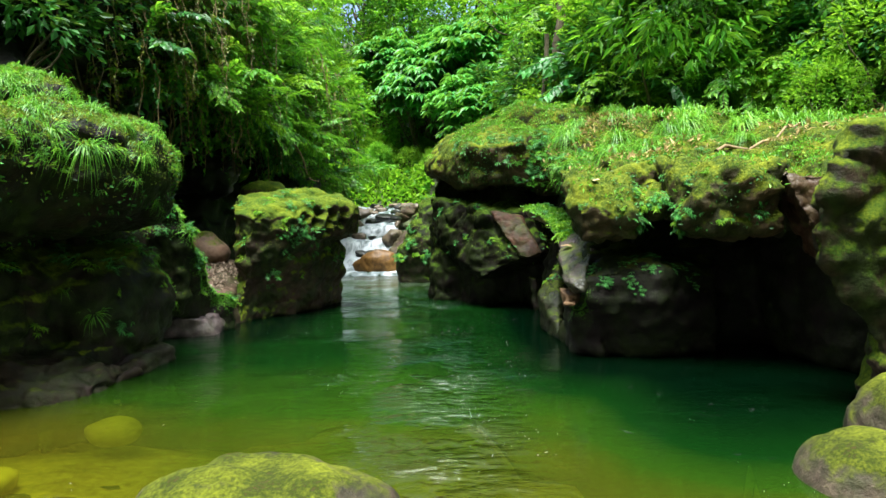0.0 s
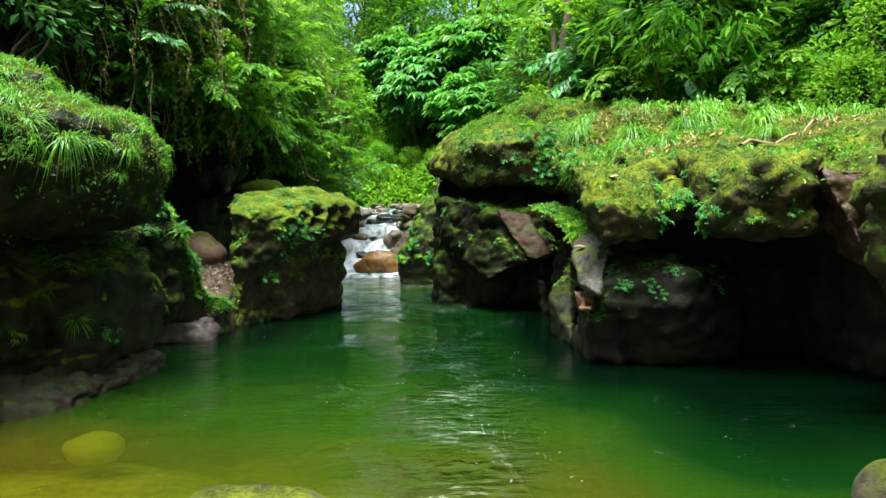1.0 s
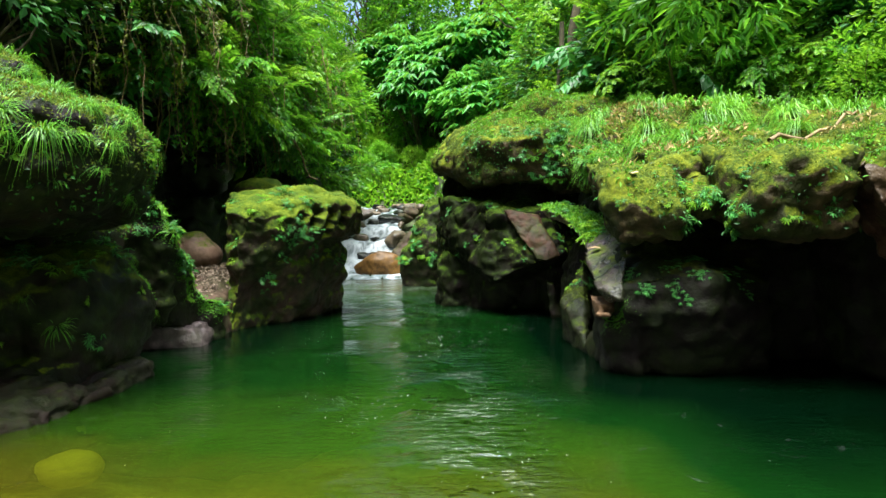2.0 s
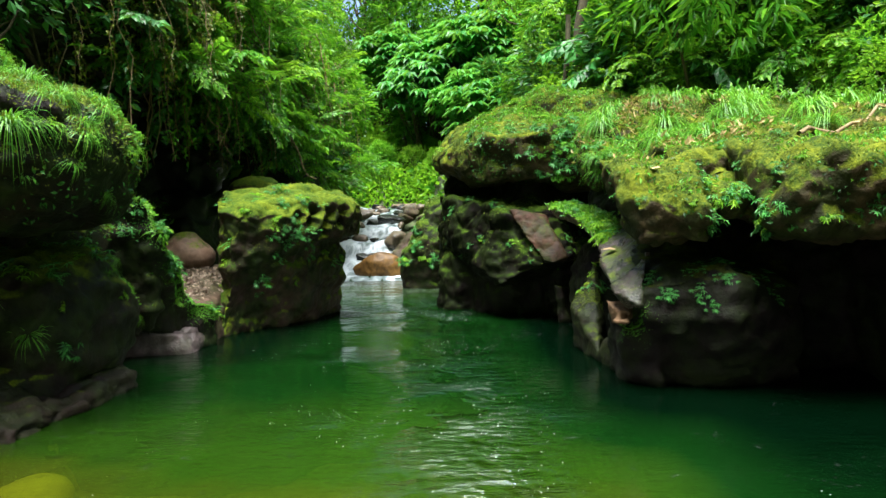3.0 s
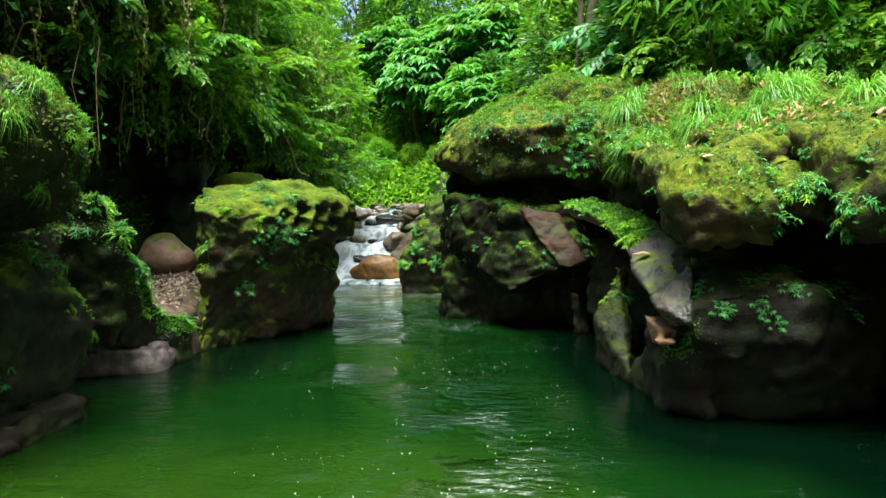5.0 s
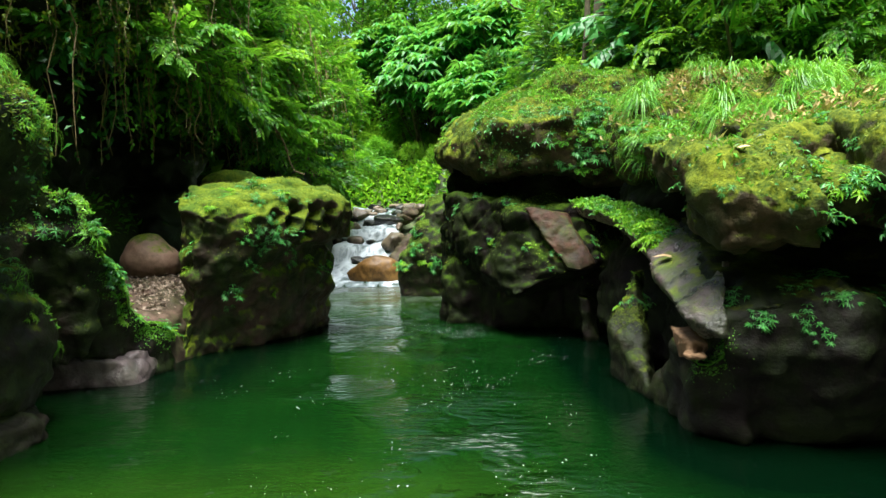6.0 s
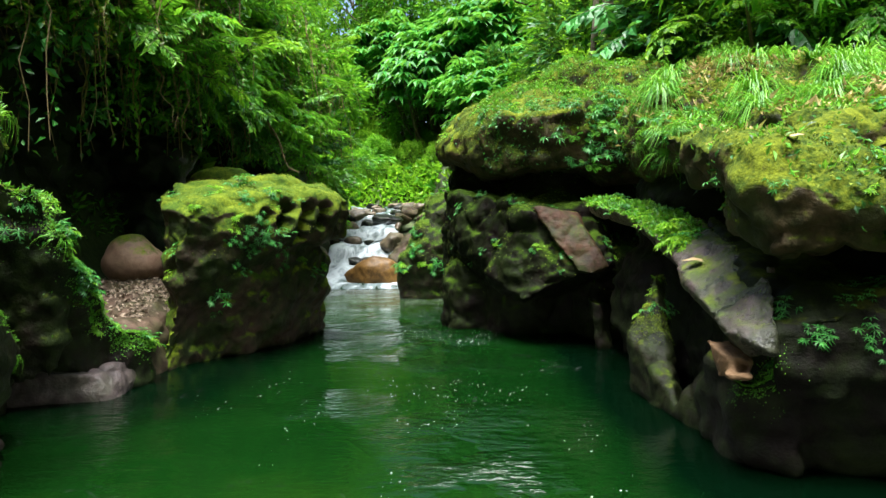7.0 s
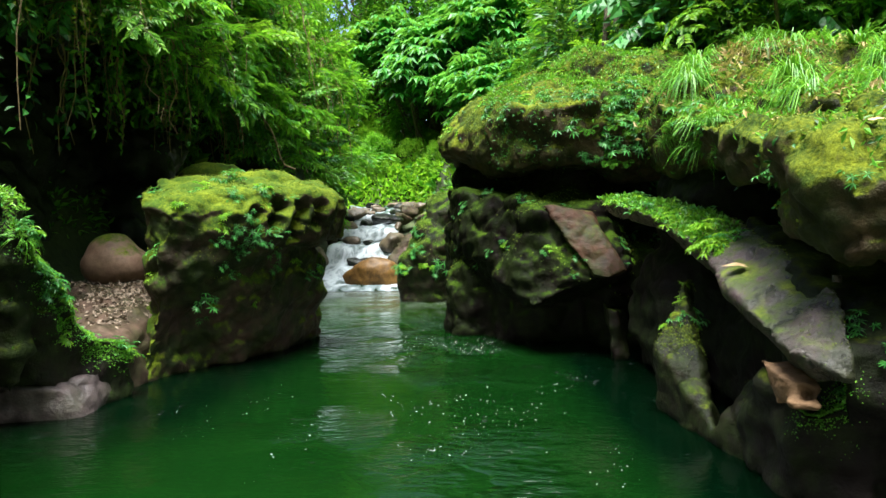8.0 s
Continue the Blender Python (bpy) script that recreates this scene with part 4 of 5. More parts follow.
def bough(length, twigs, per, leaf, width, mat, label, droop=0.5, name="leafy_branch"):
    """A branch that reaches out along +x and bends down, with side twigs leafed on both sides."""
    ob = thing(name, label, "branch", "branches over the banks")
    t = np.linspace(0, 1, 9)
    spine = np.stack([length * t, 0.08 * length * np.sin(t * 5), length * (0.35 * t - droop * t ** 2.2)], -1)
    wood, leaves = [], []
    for k in range(twigs):
        u = 0.12 + 0.88 * k / (twigs - 1)
        i = min(int(u * 8), 7)
        foot = spine[i] + (spine[i + 1] - spine[i]) * (u * 8 - i)
        a = (1 if k % 2 else -1) * RNG.uniform(0.5, 1.2) * (1 if k < twigs - 1 else 0.1)
        reach = length * RNG.uniform(0.3, 0.5) * (1.15 - 0.5 * u)
        w = np.linspace(0, 1, per)[:, None]
        axis = np.array([math.cos(a), math.sin(a), 0.1 + RNG.normal() * 0.15])
        line = foot + axis * reach * w - np.array([0, 0, 1.0]) * droop * reach * 0.9 * w ** 2
        wood.append(tube(line, np.linspace(0.006, 0.002, per), 4))
        side = unit(np.cross(axis, UP))
        for s in (-1, 1):
            way = s * side * RNG.uniform(0.6, 1.0, (per, 1)) + 0.7 * axis - np.array([0, 0, 1.0]) * (0.3 + 0.6 * RNG.random((per, 1)))
            size = RNG.uniform(0.7, 1.2, per)
            leaves.append(spread(LEAF_V, LEAF_F, line, way, UP + 0.35 * RNG.normal(size=(per, 3)), leaf * size, width * size))
    part("stem", mesh_of("stem", *tube(spine, np.linspace(0.016, 0.005, 9), 5), M_BARK, True), ob)
    part("foliage", mesh_of("foliage", *merge(wood + leaves), M_BARK, False, mat, sum(len(f) for v, f in wood)), ob)
    return ob


def fan_tree(height, r, rosettes, leaflet, mat, label):
    """Tiers of rosettes of long leaflets on bare stems."""
    ob = thing("umbrella_tree", label, "tree", "jungle trees")
    c, d = dome(rosettes, r, height * 0.42, height * 0.56, -0.2)
    stems_to(ob, c, 0.09, 0.02, 12, 0.25, "trunk")
    pieces = []
    for p in c:
        n = RNG.integers(7, 11)
        a = np.linspace(0, 2 * math.pi, n, endpoint=False) + RNG.random() * 6
        way = np.stack([np.cos(a), np.sin(a), np.full(n, -0.35) + RNG.normal(size=n) * 0.12], -1)
        pieces.append(spread(LEAF_V, LEAF_F, np.repeat(p[None], n, 0), way, np.repeat(UP[None], n, 0) + RNG.normal(size=(n, 3)) * 0.15, leaflet * RNG.uniform(0.8, 1.2, n), leaflet * 0.36))
    part("crown", mesh_of("crown", *merge(pieces), mat), ob)
    return ob


def tall_tree(height, crown_r, clumps, per, leaf, mat, label, lean=0.6):
    ob = thing("tree", label, "tree", "jungle trees")
    top = np.array([RNG.normal() * lean, RNG.normal() * lean, height * 0.72])
    c, d = dome(clumps, crown_r, height * 0.3, height * 0.74, -0.7)
    c[:, :2] += top[:2]
    trunk = [tube(curve_points((0, 0, -0.5), top, 0, 9, 0.06), np.linspace(0.2, 0.08, 9), 8)]
    for p in c[RNG.choice(clumps, 12, replace=False)]:
        trunk.append(tube(curve_points(top * RNG.uniform(0.55, 1), p, 0.1, 6, 0.08), np.linspace(0.06, 0.012, 6), 5))
    part("trunk", mesh_of("trunk", *merge(trunk), M_BARK, True), ob)
    part("crown", mesh_of("crown", *foliage(c, per, 0.4, leaf, leaf * 0.5, 0.3, d, (CHIP_V, CHIP_F)), mat), ob)
    return ob


def curtain(width, drop, strands, per, leaf, mat, label, name="hanging_vines"):
    """Strands that hang from their top edge, leafed all along."""
    ob = thing(name, label, "vine", "hanging plants")
    for _ in range(strands):
        x, y, length = RNG.uniform(-width, width), RNG.normal() * 0.3, drop * RNG.uniform(0.35, 1.0)
        out = 0.35 * length * RNG.uniform(-0.4, 0.8)
        pts = np.array([(x + RNG.normal() * 0.06, y - out * math.sin(t * 1.5), 0.3 - length * t ** 1.15) for t in np.linspace(0, 1, 9)])
        cord = tube(pts, np.linspace(0.014, 0.004, 9), 4)
        t = RNG.random(per) * 7.99
        i = t.astype(int)
        p = pts[i] + (pts[i + 1] - pts[i]) * (t - i)[:, None] + RNG.normal(size=(per, 3)) * 0.05
        w = RNG.normal(size=p.shape)
        w[:, 2] = -0.5 - 0.5 * np.abs(w[:, 2])
        w[:, 1] -= 0.3
        size = RNG.uniform(0.6, 1.3, per)
        leaves = spread(LEAF_V, LEAF_F, p, w, np.array([0, -0.5, 0.6]) + 0.6 * RNG.normal(size=p.shape), leaf * size, leaf * 0.5 * size)
        part("strand", mesh_of("strand", *merge([cord, leaves]), M_VINE, False, mat, len(cord[1])), ob)
    return ob


def fern(length, fronds, mat, label, name="fern", rise=0.7):
    ob = thing(name, label, "fern", "ferns")
    for k in range(fronds):
        a = 2 * math.pi * k / fronds + RNG.normal() * 0.25
        l = length * RNG.uniform(0.75, 1.15)
        t = np.linspace(0, 1, 15)
        reach, high = l * np.sin(t * 1.35), l * (rise * t - 0.75 * rise * t ** 2.2)
        pts = np.stack([np.cos(a) * reach, np.sin(a) * reach, high], -1)
        ax = unit(np.gradient(pts, axis=0))
        side = np.array([-math.sin(a), math.cos(a), 0.0])
        pieces = [tube(pts, np.linspace(0.008, 0.002, 15) * length, 4)]
        pinna = 0.30 * l * np.sin(np.clip(t * 1.02, 0, 1) * math.pi * 0.92 + 0.15) ** 0.8
        for s in (-1, 1):
            pieces.append(spread(LEAF_V, LEAF_F, pts[1:], s * side + 0.45 * ax[1:] - 0.15 * UP, np.repeat(UP[None], 14, 0), pinna[1:], l * 0.055))
        part("frond", mesh_of("frond", *merge(pieces), mat), ob)
    return ob


def broad_plant(leaves, size, mat, label, name="broadleaf_plant"):
    """Large heart-shaped leaves, each on a stalk of its own."""
    ob = thing(name, label, "plant", "broad-leaved plants")
    for k in range(leaves):
        a = 2.4 * k + RNG.normal() * 0.3
        tip = np.array([math.cos(a) * size * RNG.uniform(0.4, 1.1), math.sin(a) * size * RNG.uniform(0.4, 1.1), size * RNG.uniform(1.0, 2.1)])
        stalk = tube(curve_points((0, 0, -0.1), tip, -0.08, 6), np.linspace(0.02, 0.01, 6), 5)
        way = np.array([[math.cos(a), math.sin(a), -0.7 + RNG.normal() * 0.2]])
        blade = spread(HEART_V, HEART_F, tip[None], way, np.array([[0.3 * math.cos(a), 0.3 * math.sin(a), 1.0]]), size * RNG.uniform(0.8, 1.2), size * 0.75)
        part("leaf", mesh_of("leaf", *merge([stalk, blade]), mat), ob)
    return ob


def grass(blades, length, mat, label, name="long_grass_tuft", lean=0.7, width=0.012, foot=0.08):
    a = RNG.random(blades) * 2 * math.pi
    out = RNG.uniform(0.15, 1.0, blades) * lean
    way = np.stack([np.cos(a) * out, np.sin(a) * out, RNG.uniform(0.5, 1.0, blades)], -1)
    pos = np.stack([np.cos(a), np.sin(a), 0 * a], -1) * foot * RNG.random((blades, 1))
    l = length * RNG.uniform(0.5, 1.1, blades)
    seg, n = 5, blades
    t = np.linspace(0, 1, seg)
    w = unit(way)
    centre = pos[:, None] + w[:, None] * (t[None, :, None] * l[:, None, None])
    centre[:, :, 2] -= (1.1 * l * (0.35 + out))[:, None] * t[None] ** 2.2
    side = unit(np.cross(w, UP))
    half = width * np.array([0.8, 1.0, 0.85, 0.55, 0.08])
    v = np.concatenate([centre - side[:, None] * half[None, :, None], centre + side[:, None] * half[None, :, None]], axis=1).reshape(-1, 3)
    q = np.array([(i, seg + i, seg + i + 1) for i in range(seg - 1)] + [(i, seg + i + 1, i + 1) for i in range(seg - 1)])
    f = (q[None] + (np.arange(n) * 2 * seg)[:, None, None]).reshape(-1, 3)
    return mesh_thing(name, mesh_of(name, v, f, mat), label, "grass", "grass tufts on the rocks")


def rosette(stalks, size, mat, label, name="rock_plant"):
    """A small plant of palmate leaf whorls, such as root on wet rock."""
    pieces = []
    for _ in range(stalks):
        d = RNG.normal(size=3) * np.array([0.8, 0.8, 0.4]) + np.array([0, 0, 0.5])
        tip = d * size * 0.9
        pieces.append(tube(curve_points((0, 0, 0), tip, 0, 4), np.linspace(0.006, 0.003, 4), 4))
        n = RNG.integers(6, 9)
        a = np.linspace(0, 2 * math.pi, n, endpoint=False) + RNG.random() * 6
        way = np.stack([np.cos(a), np.sin(a), np.full(n, -0.4)], -1) + 0.3 * d
        pieces.append(spread(LEAF_V, LEAF_F, np.repeat(tip[None], n, 0), way, UP + 0.3 * RNG.normal(size=(n, 3)), size * RNG.uniform(0.7, 1.1, n), size * 0.24))
    return mesh_thing(name, mesh_of(name, *merge(pieces), mat), label, "plant", "small plants on the rocks")


def top_at(meshes, x, y, reach=0.09):
    """The height of the uppermost face that looks up near (x, y)."""
    best = -9
    for v, f, n, a in meshes:
        c = v[f].mean(axis=1)
        near = (np.abs(c[:, 0] - x) < reach) & (np.abs(c[:, 1] - y) < reach) & (n[:, 2] > 0.15)
        if near.any():
            best = max(best, c[near, 2].max())
    return best


def ground_at(x, y):
    return float(ground_level(x, y))


def scatter(kinds, spots, size=(0.8, 1.2), sink=0.05, tilt=6):
    """Copies of the kinds at spots (x, y, z), each turned and sized by chance."""
    for x, y, z in spots:
        k = kinds[RNG.integers(len(kinds))]
        s = RNG.uniform(*size)
        copy_thing(k, pose(x, y, z - sink, RNG.normal() * tilt, RNG.normal() * tilt, RNG.random() * 360) @ Matrix.Diagonal((s, s, s * RNG.uniform(0.9, 1.15), 1)))


def spots(n, x0, x1, y0, y1, keep=None):
    out = []
    while len(out) < n:
        x, y = RNG.uniform(x0, x1), RNG.uniform(y0, y1)
        if keep is None or keep(x, y):
            out.append((x, y, ground_at(x, y)))
    return out


def first_at(kind, x, y, z, turn=0, s=1.0):
    kind.matrix_basis = pose(x, y, z, 0, 0, turn) @ Matrix.Scale(s, 4)


# ---- jungle: trees and shrubs of the slopes ----
S_MID = shrub(2.6, 1.3, 220, 10, 0.21, 0.095, L_MID, "leafy green jungle shrub on the bank", shape=(CHIP_V, CHIP_F))
S_FINE = shrub(2.2, 1.2, 230, 10, 0.15, 0.06, L_LIME, "fine-leaved yellow-green jungle shrub", clump_r=0.2, shape=(CHIP_V, CHIP_F))
S_DARK = shrub(2.8, 1.4, 220, 9, 0.22, 0.1, L_DARK, "dark broad-leaved jungle shrub in shade", shape=(CHIP_V, CHIP_F))
S_COOL = shrub(2.4, 1.2, 210, 9, 0.22, 0.1, L_BLUE, "cool green shrub with glossy leaves", shape=(CHIP_V, CHIP_F))
S_NARROW = shrub(3.0, 1.3, 220, 10, 0.3, 0.05, L_MID, "narrow-leaved arching jungle shrub", droop=0.6, shape=(CHIP_V, CHIP_F))
T_FAN = fan_tree(6.5, 2.5, 190, 0.75, L_FAN, "umbrella tree with tiers of drooping leaflets")
T_FAN2 = fan_tree(4.5, 1.9, 130, 0.6, L_FAN, "lower umbrella tree with tiered whorls")
T_TALL = tall_tree(13, 3.2, 330, 11, 0.36, L_MID, "tall jungle tree with a broad leafy crown")
T_DARK = tall_tree(15, 3.6, 330, 10, 0.42, L_DARK, "tall dark jungle tree hung with creepers")
T_LIME = tall_tree(9, 2.4, 300, 11, 0.22, L_LIME, "slender tree with light yellow-green crown")
H_LEAF = curtain(1.3, 3.4, 24, 60, 0.12, L_MID, "leafy green vines hanging from the cliff edge")
H_DARK = curtain(1.2, 3.2, 24, 56, 0.12, L_DARK, "dark leafy vines hanging over the recess")
H_MOSS = curtain(1.0, 2.6, 30, 70, 0.08, L_OLIVE, "olive hanging moss on old branches", "hanging_moss")
H_LIME = curtain(1.3, 3.4, 26, 50, 0.13, L_LIME, "yellow-green creepers hanging from the cliff")
F_BIG = fern(1.1, 9, L_MID, "arching tree fern with feathery fronds")
F_SMALL = fern(0.24, 8, L_GRASS, "small fern rooted on the rock")
P_BROAD = broad_plant(9, 0.34, L_MID, "plant with large heart-shaped leaves")
P_LIME = broad_plant(9, 0.28, L_MID, "light green plant with large leaves")

B_MID = bough(1.3, 9, 9, 0.2, 0.085, L_MID, "arching leafy branch with pointed green leaves")
B_LIME = bough(1.2, 9, 9, 0.17, 0.07, L_LIME, "light green leafy branch lit from above", name="light_green_branch")
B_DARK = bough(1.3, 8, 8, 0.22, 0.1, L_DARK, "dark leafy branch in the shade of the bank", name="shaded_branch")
B_NARROW = bough(1.5, 8, 10, 0.3, 0.035, L_MID, "drooping branch with narrow bamboo-like leaves", 0.7, "bamboo_branch")
B_FEATHER = bough(1.3, 10, 14, 0.13, 0.04, L_GRASS, "feathery branch with rows of fine leaflets", 0.35, "feathery_branch")
B_BROAD = bough(1.1, 5, 5, 0.34, 0.2, L_BLUE, "branch with broad glossy green leaves", 0.4, "broadleaf_branch")
first_at(B_MID, -5.0, 13.2, 5.0, -30)
first_at(B_LIME, -4.7, 16.2, 5.4, -30)
first_at(B_DARK, -5.9, 11.0, 5.0, -30)
first_at(B_NARROW, -4.6, 18.0, 4.4, -30)
first_at(B_FEATHER, 4.2, 13.4, ground_at(4.2, 13.4) + 0.6, -90)
first_at(B_BROAD, 6.4, 12.6, ground_at(6.4, 12.6) + 0.6, -90)
first_at(T_FAN, -1.4, 35.5, ground_at(-1.4, 35.5))
first_at(T_FAN2, 1.0, 28.5, ground_at(1.0, 28.5))
first_at(T_TALL, -13.5, 24, ground_at(-13.5, 24))
first_at(T_DARK, 8.5, 27, ground_at(8.5, 27))
first_at(T_LIME, 2.6, 23.5, ground_at(2.6, 23.5))
first_at(S_MID, 4.0, 14.6, ground_at(4.0, 14.6))
first_at(S_FINE, 6.2, 13.0, ground_at(6.2, 13.0))
first_at(S_DARK, 2.6, 17.2, ground_at(2.6, 17.2))
first_at(S_COOL, 7.6, 12.2, ground_at(7.6, 12.2))
first_at(S_NARROW, 5.0, 16.4, ground_at(5.0, 16.4))
first_at(H_LEAF, -5.2, 13.2, 5.9, 60)
first_at(H_DARK, -5.6, 14.8, 5.8, 50)
first_at(H_MOSS, -5.9, 11.2, 6.3, 40)
first_at(H_LIME, -4.9, 17.2, 6.6, 60)
first_at(F_BIG, 3.3, 15.0, 4.6)
first_at(F_SMALL, 2.9, 10.9, top_at([surface(CAP)], 2.9, 10.9))
first_at(P_BROAD, 3.4, 16.6, ground_at(3.4, 16.6), 0, 1.3)
first_at(P_LIME, 7.0, 11.6, ground_at(7.0, 11.6))

scatter([S_MID, S_FINE, S_NARROW, S_COOL], spots(32, 3.9, 13, 12.2, 18), (0.8, 1.3))
scatter([S_MID, S_FINE, S_DARK, S_NARROW], spots(20, 2.4, 11, 18, 28), (1.0, 1.7))
scatter([S_MID, S_FINE, S_MID, S_COOL], spots(36, -7, 7, 31, 44.5, lambda x, y: (y > 35 or x > 0.3) and not (y > 38 and abs(x + 0.175 * y) < 0.6)), (1.0, 1.7))
scatter([S_FINE, S_MID], spots(16, -5.5, 0.5, 31.2, 35.5), (0.3, 0.55))
scatter([S_MID, S_FINE, S_DARK, S_NARROW], spots(24, -12, -5.6, 9, 30, lambda x, y: ground_at(x, y) > 3.4), (0.9, 1.6))
scatter([T_TALL, T_DARK, T_LIME], spots(11, 7, 24, 17, 46), (0.9, 1.3))
scatter([T_TALL, T_DARK, T_LIME], spots(8, -26, -12, 14, 44, lambda x, y: abs(x + 0.18 * y) > 2.0), (0.9, 1.3))
scatter([T_TALL, T_DARK], spots(8, -6, 8, 48, 58, lambda x, y: abs(x + 0.18 * y) > 1.5), (1.0, 1.4))
scatter([T_FAN, T_FAN2], [(-4.6, 38, ground_at(-4.6, 38)), (-3.0, 40, ground_at(-3, 40)), (1.2, 38, ground_at(1.2, 38)), (-0.8, 41, ground_at(-0.8, 41))], (0.8, 1.0))
# dark-leaved shrubs only, so the leaf colour carries this corner's shade
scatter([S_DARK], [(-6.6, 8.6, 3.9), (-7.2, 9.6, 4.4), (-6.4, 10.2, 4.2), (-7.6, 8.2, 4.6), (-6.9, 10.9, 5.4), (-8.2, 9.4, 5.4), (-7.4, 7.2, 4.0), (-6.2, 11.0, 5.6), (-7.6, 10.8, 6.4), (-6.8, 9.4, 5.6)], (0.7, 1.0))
scatter([T_TALL, T_LIME], [(x, y, ground_at(x, y)) for x, y in ((-3.4, 42.5), (-5.0, 45), (-5.6, 44.5), (-2.2, 46), (-12.2, 43), (-13.5, 46), (-4.2, 49), (-7.2, 50))], (0.75, 1.0))
scatter([T_TALL], [(-7.6, 45.4, ground_at(-7.6, 45.4) - 4.5), (-11.2, 44.6, ground_at(-11.2, 44.6) - 4.0)], (0.95, 1.05))
scatter([T_LIME, T_TALL], [(-10.4, 38, ground_at(-10.4, 38)), (-5.6, 45, ground_at(-5.6, 45))], (0.8, 0.9))
scatter([T_FAN2, T_FAN], [(0.9, 34, ground_at(0.9, 34)), (-2.6, 35, ground_at(-2.6, 35)), (0.4, 31.5, ground_at(0.4, 31.5))], (0.9, 1.1))
scatter([S_MID, S_COOL, S_FINE], [(x, y, ground_at(x, y)) for x, y in ((8.6, 11.4), (9.6, 12.5), (7.8, 10.8), (9.0, 10.2), (6.6, 12.2), (10.2, 11.0), (5.0, 12.9), (7.2, 10.2), (8.0, 9.6), (8.4, 12.0), (7.4, 11.4), (9.2, 11.0))], (0.5, 0.9))
scatter([S_FINE, S_MID], [(x, y, ground_at(x, y)) for x, y in ((5.8, 11.7), (6.6, 11.0), (7.4, 10.5), (8.2, 10.0), (6.2, 10.3), (7.0, 11.9), (8.9, 9.6), (5.4, 12.3))], (0.35, 0.55))
scatter([P_BROAD, P_LIME], spots(9, 3.9, 11, 13.2, 16), (0.45, 0.8))
scatter([F_BIG], spots(6, 3, 11, 14.5, 19), (0.8, 1.2), -0.3)

# plants that hang over the cliff
EDGE = np.random.default_rng(5)
for k in range(13):
    y = EDGE.uniform(10.5, 25)
    x = steps(y, [10, 13, 16, 20, 25], [-6.0, -5.2, -5.2, -5.0, -5.4]) + EDGE.normal() * 0.3
    z = steps(y, [10, 14, 18, 25], [5.6, 6.0, 6.2, 6.4]) + EDGE.normal() * 0.5
    # near end takes the dark vines: shade by leaf colour
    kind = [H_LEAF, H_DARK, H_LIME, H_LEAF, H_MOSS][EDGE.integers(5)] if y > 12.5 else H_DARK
    s = EDGE.uniform(0.8, 1.25)
    copy_thing(kind, pose(x, y, z, 0, 0, 60 + EDGE.normal() * 15) @ Matrix.Scale(s, 4))


for x, y, z in ((-5.4, 11.7, 6.1), (-6.3, 10.7, 5.9), (-5.2, 12.6, 6.6)):
    copy_thing(H_MOSS, pose(x, y, z, 0, 0, 50))
# leafy boughs in layers over the left bank, pointing out over the river
def bank_front(y):
    return steps(y, [10.2, 12, 14, 17, 20, 24, 28], [-5.9, -5.0, -4.8, -4.8, -4.9, -4.9, -5.0])


def bank_low(y):
    return steps(y, [10.2, 12, 14, 17, 20, 24, 28], [4.5, 3.9, 4.0, 3.4, 3.15, 3.0, 2.9])


for k in range(430):
    y = 10.8 + 14.6 * EDGE.random()
    lift = EDGE.random() ** 1.25 * steps(y, [10, 28], [4.2, 8.5])
    inward = EDGE.random() ** 1.6 * 1.2 + 0.12 * lift
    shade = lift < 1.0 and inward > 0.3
    # low inner layers and the near end get shade painted by darker leaves
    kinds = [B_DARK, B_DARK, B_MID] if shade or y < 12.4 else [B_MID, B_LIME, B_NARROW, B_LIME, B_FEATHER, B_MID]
    s = EDGE.uniform(0.7, 1.25) * steps(y, [10, 18, 28], [0.72, 0.95, 1.15])
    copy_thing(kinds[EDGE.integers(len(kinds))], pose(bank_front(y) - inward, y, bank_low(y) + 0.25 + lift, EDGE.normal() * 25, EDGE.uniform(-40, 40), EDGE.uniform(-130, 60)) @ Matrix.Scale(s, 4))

# boughs of the thicket behind the mossy shelf
for k in range(360):
    x = 2.0 + 9.5 * EDGE.random()
    deep = EDGE.random() ** 1.6 * 3.4
    y = steps(x, [2, 4.5, 7, 11.5], [14.2, 12.8, 11.6, 10.4]) + deep
    z = ground_at(x, y) + 0.25 + EDGE.random() * (1.2 + 0.9 * deep)
    kinds = [B_MID, B_LIME, B_LIME, B_BROAD, B_FEATHER, B_LIME]
    copy_thing(kinds[EDGE.integers(6)], pose(x, y, z, EDGE.normal() * 20, EDGE.uniform(-30, 45), EDGE.uniform(-150, -30)) @ Matrix.Scale(EDGE.uniform(0.55, 1.0), 4))


for k in range(70):
    y = 12.8 + 6.0 * EDGE.random()
    lift = 3.6 * EDGE.random() ** 1.1
    copy_thing([B_MID, B_FEATHER, B_NARROW, B_MID][EDGE.integers(4)], pose(bank_front(y) + 0.1 - 0.5 * EDGE.random() - 0.1 * lift, y, bank_low(y) + 0.5 + lift, EDGE.normal() * 25, EDGE.uniform(-30, 35), EDGE.uniform(-110, 40)) @ Matrix.Scale(EDGE.uniform(0.6, 0.95), 4))
scatter([S_FINE, S_MID], [(x, y, ground_at(x, y)) for x, y in ((4.3, 12.9), (5.2, 12.4), (4.8, 13.3), (6.0, 12.0), (3.6, 13.4))], (0.5, 0.75))
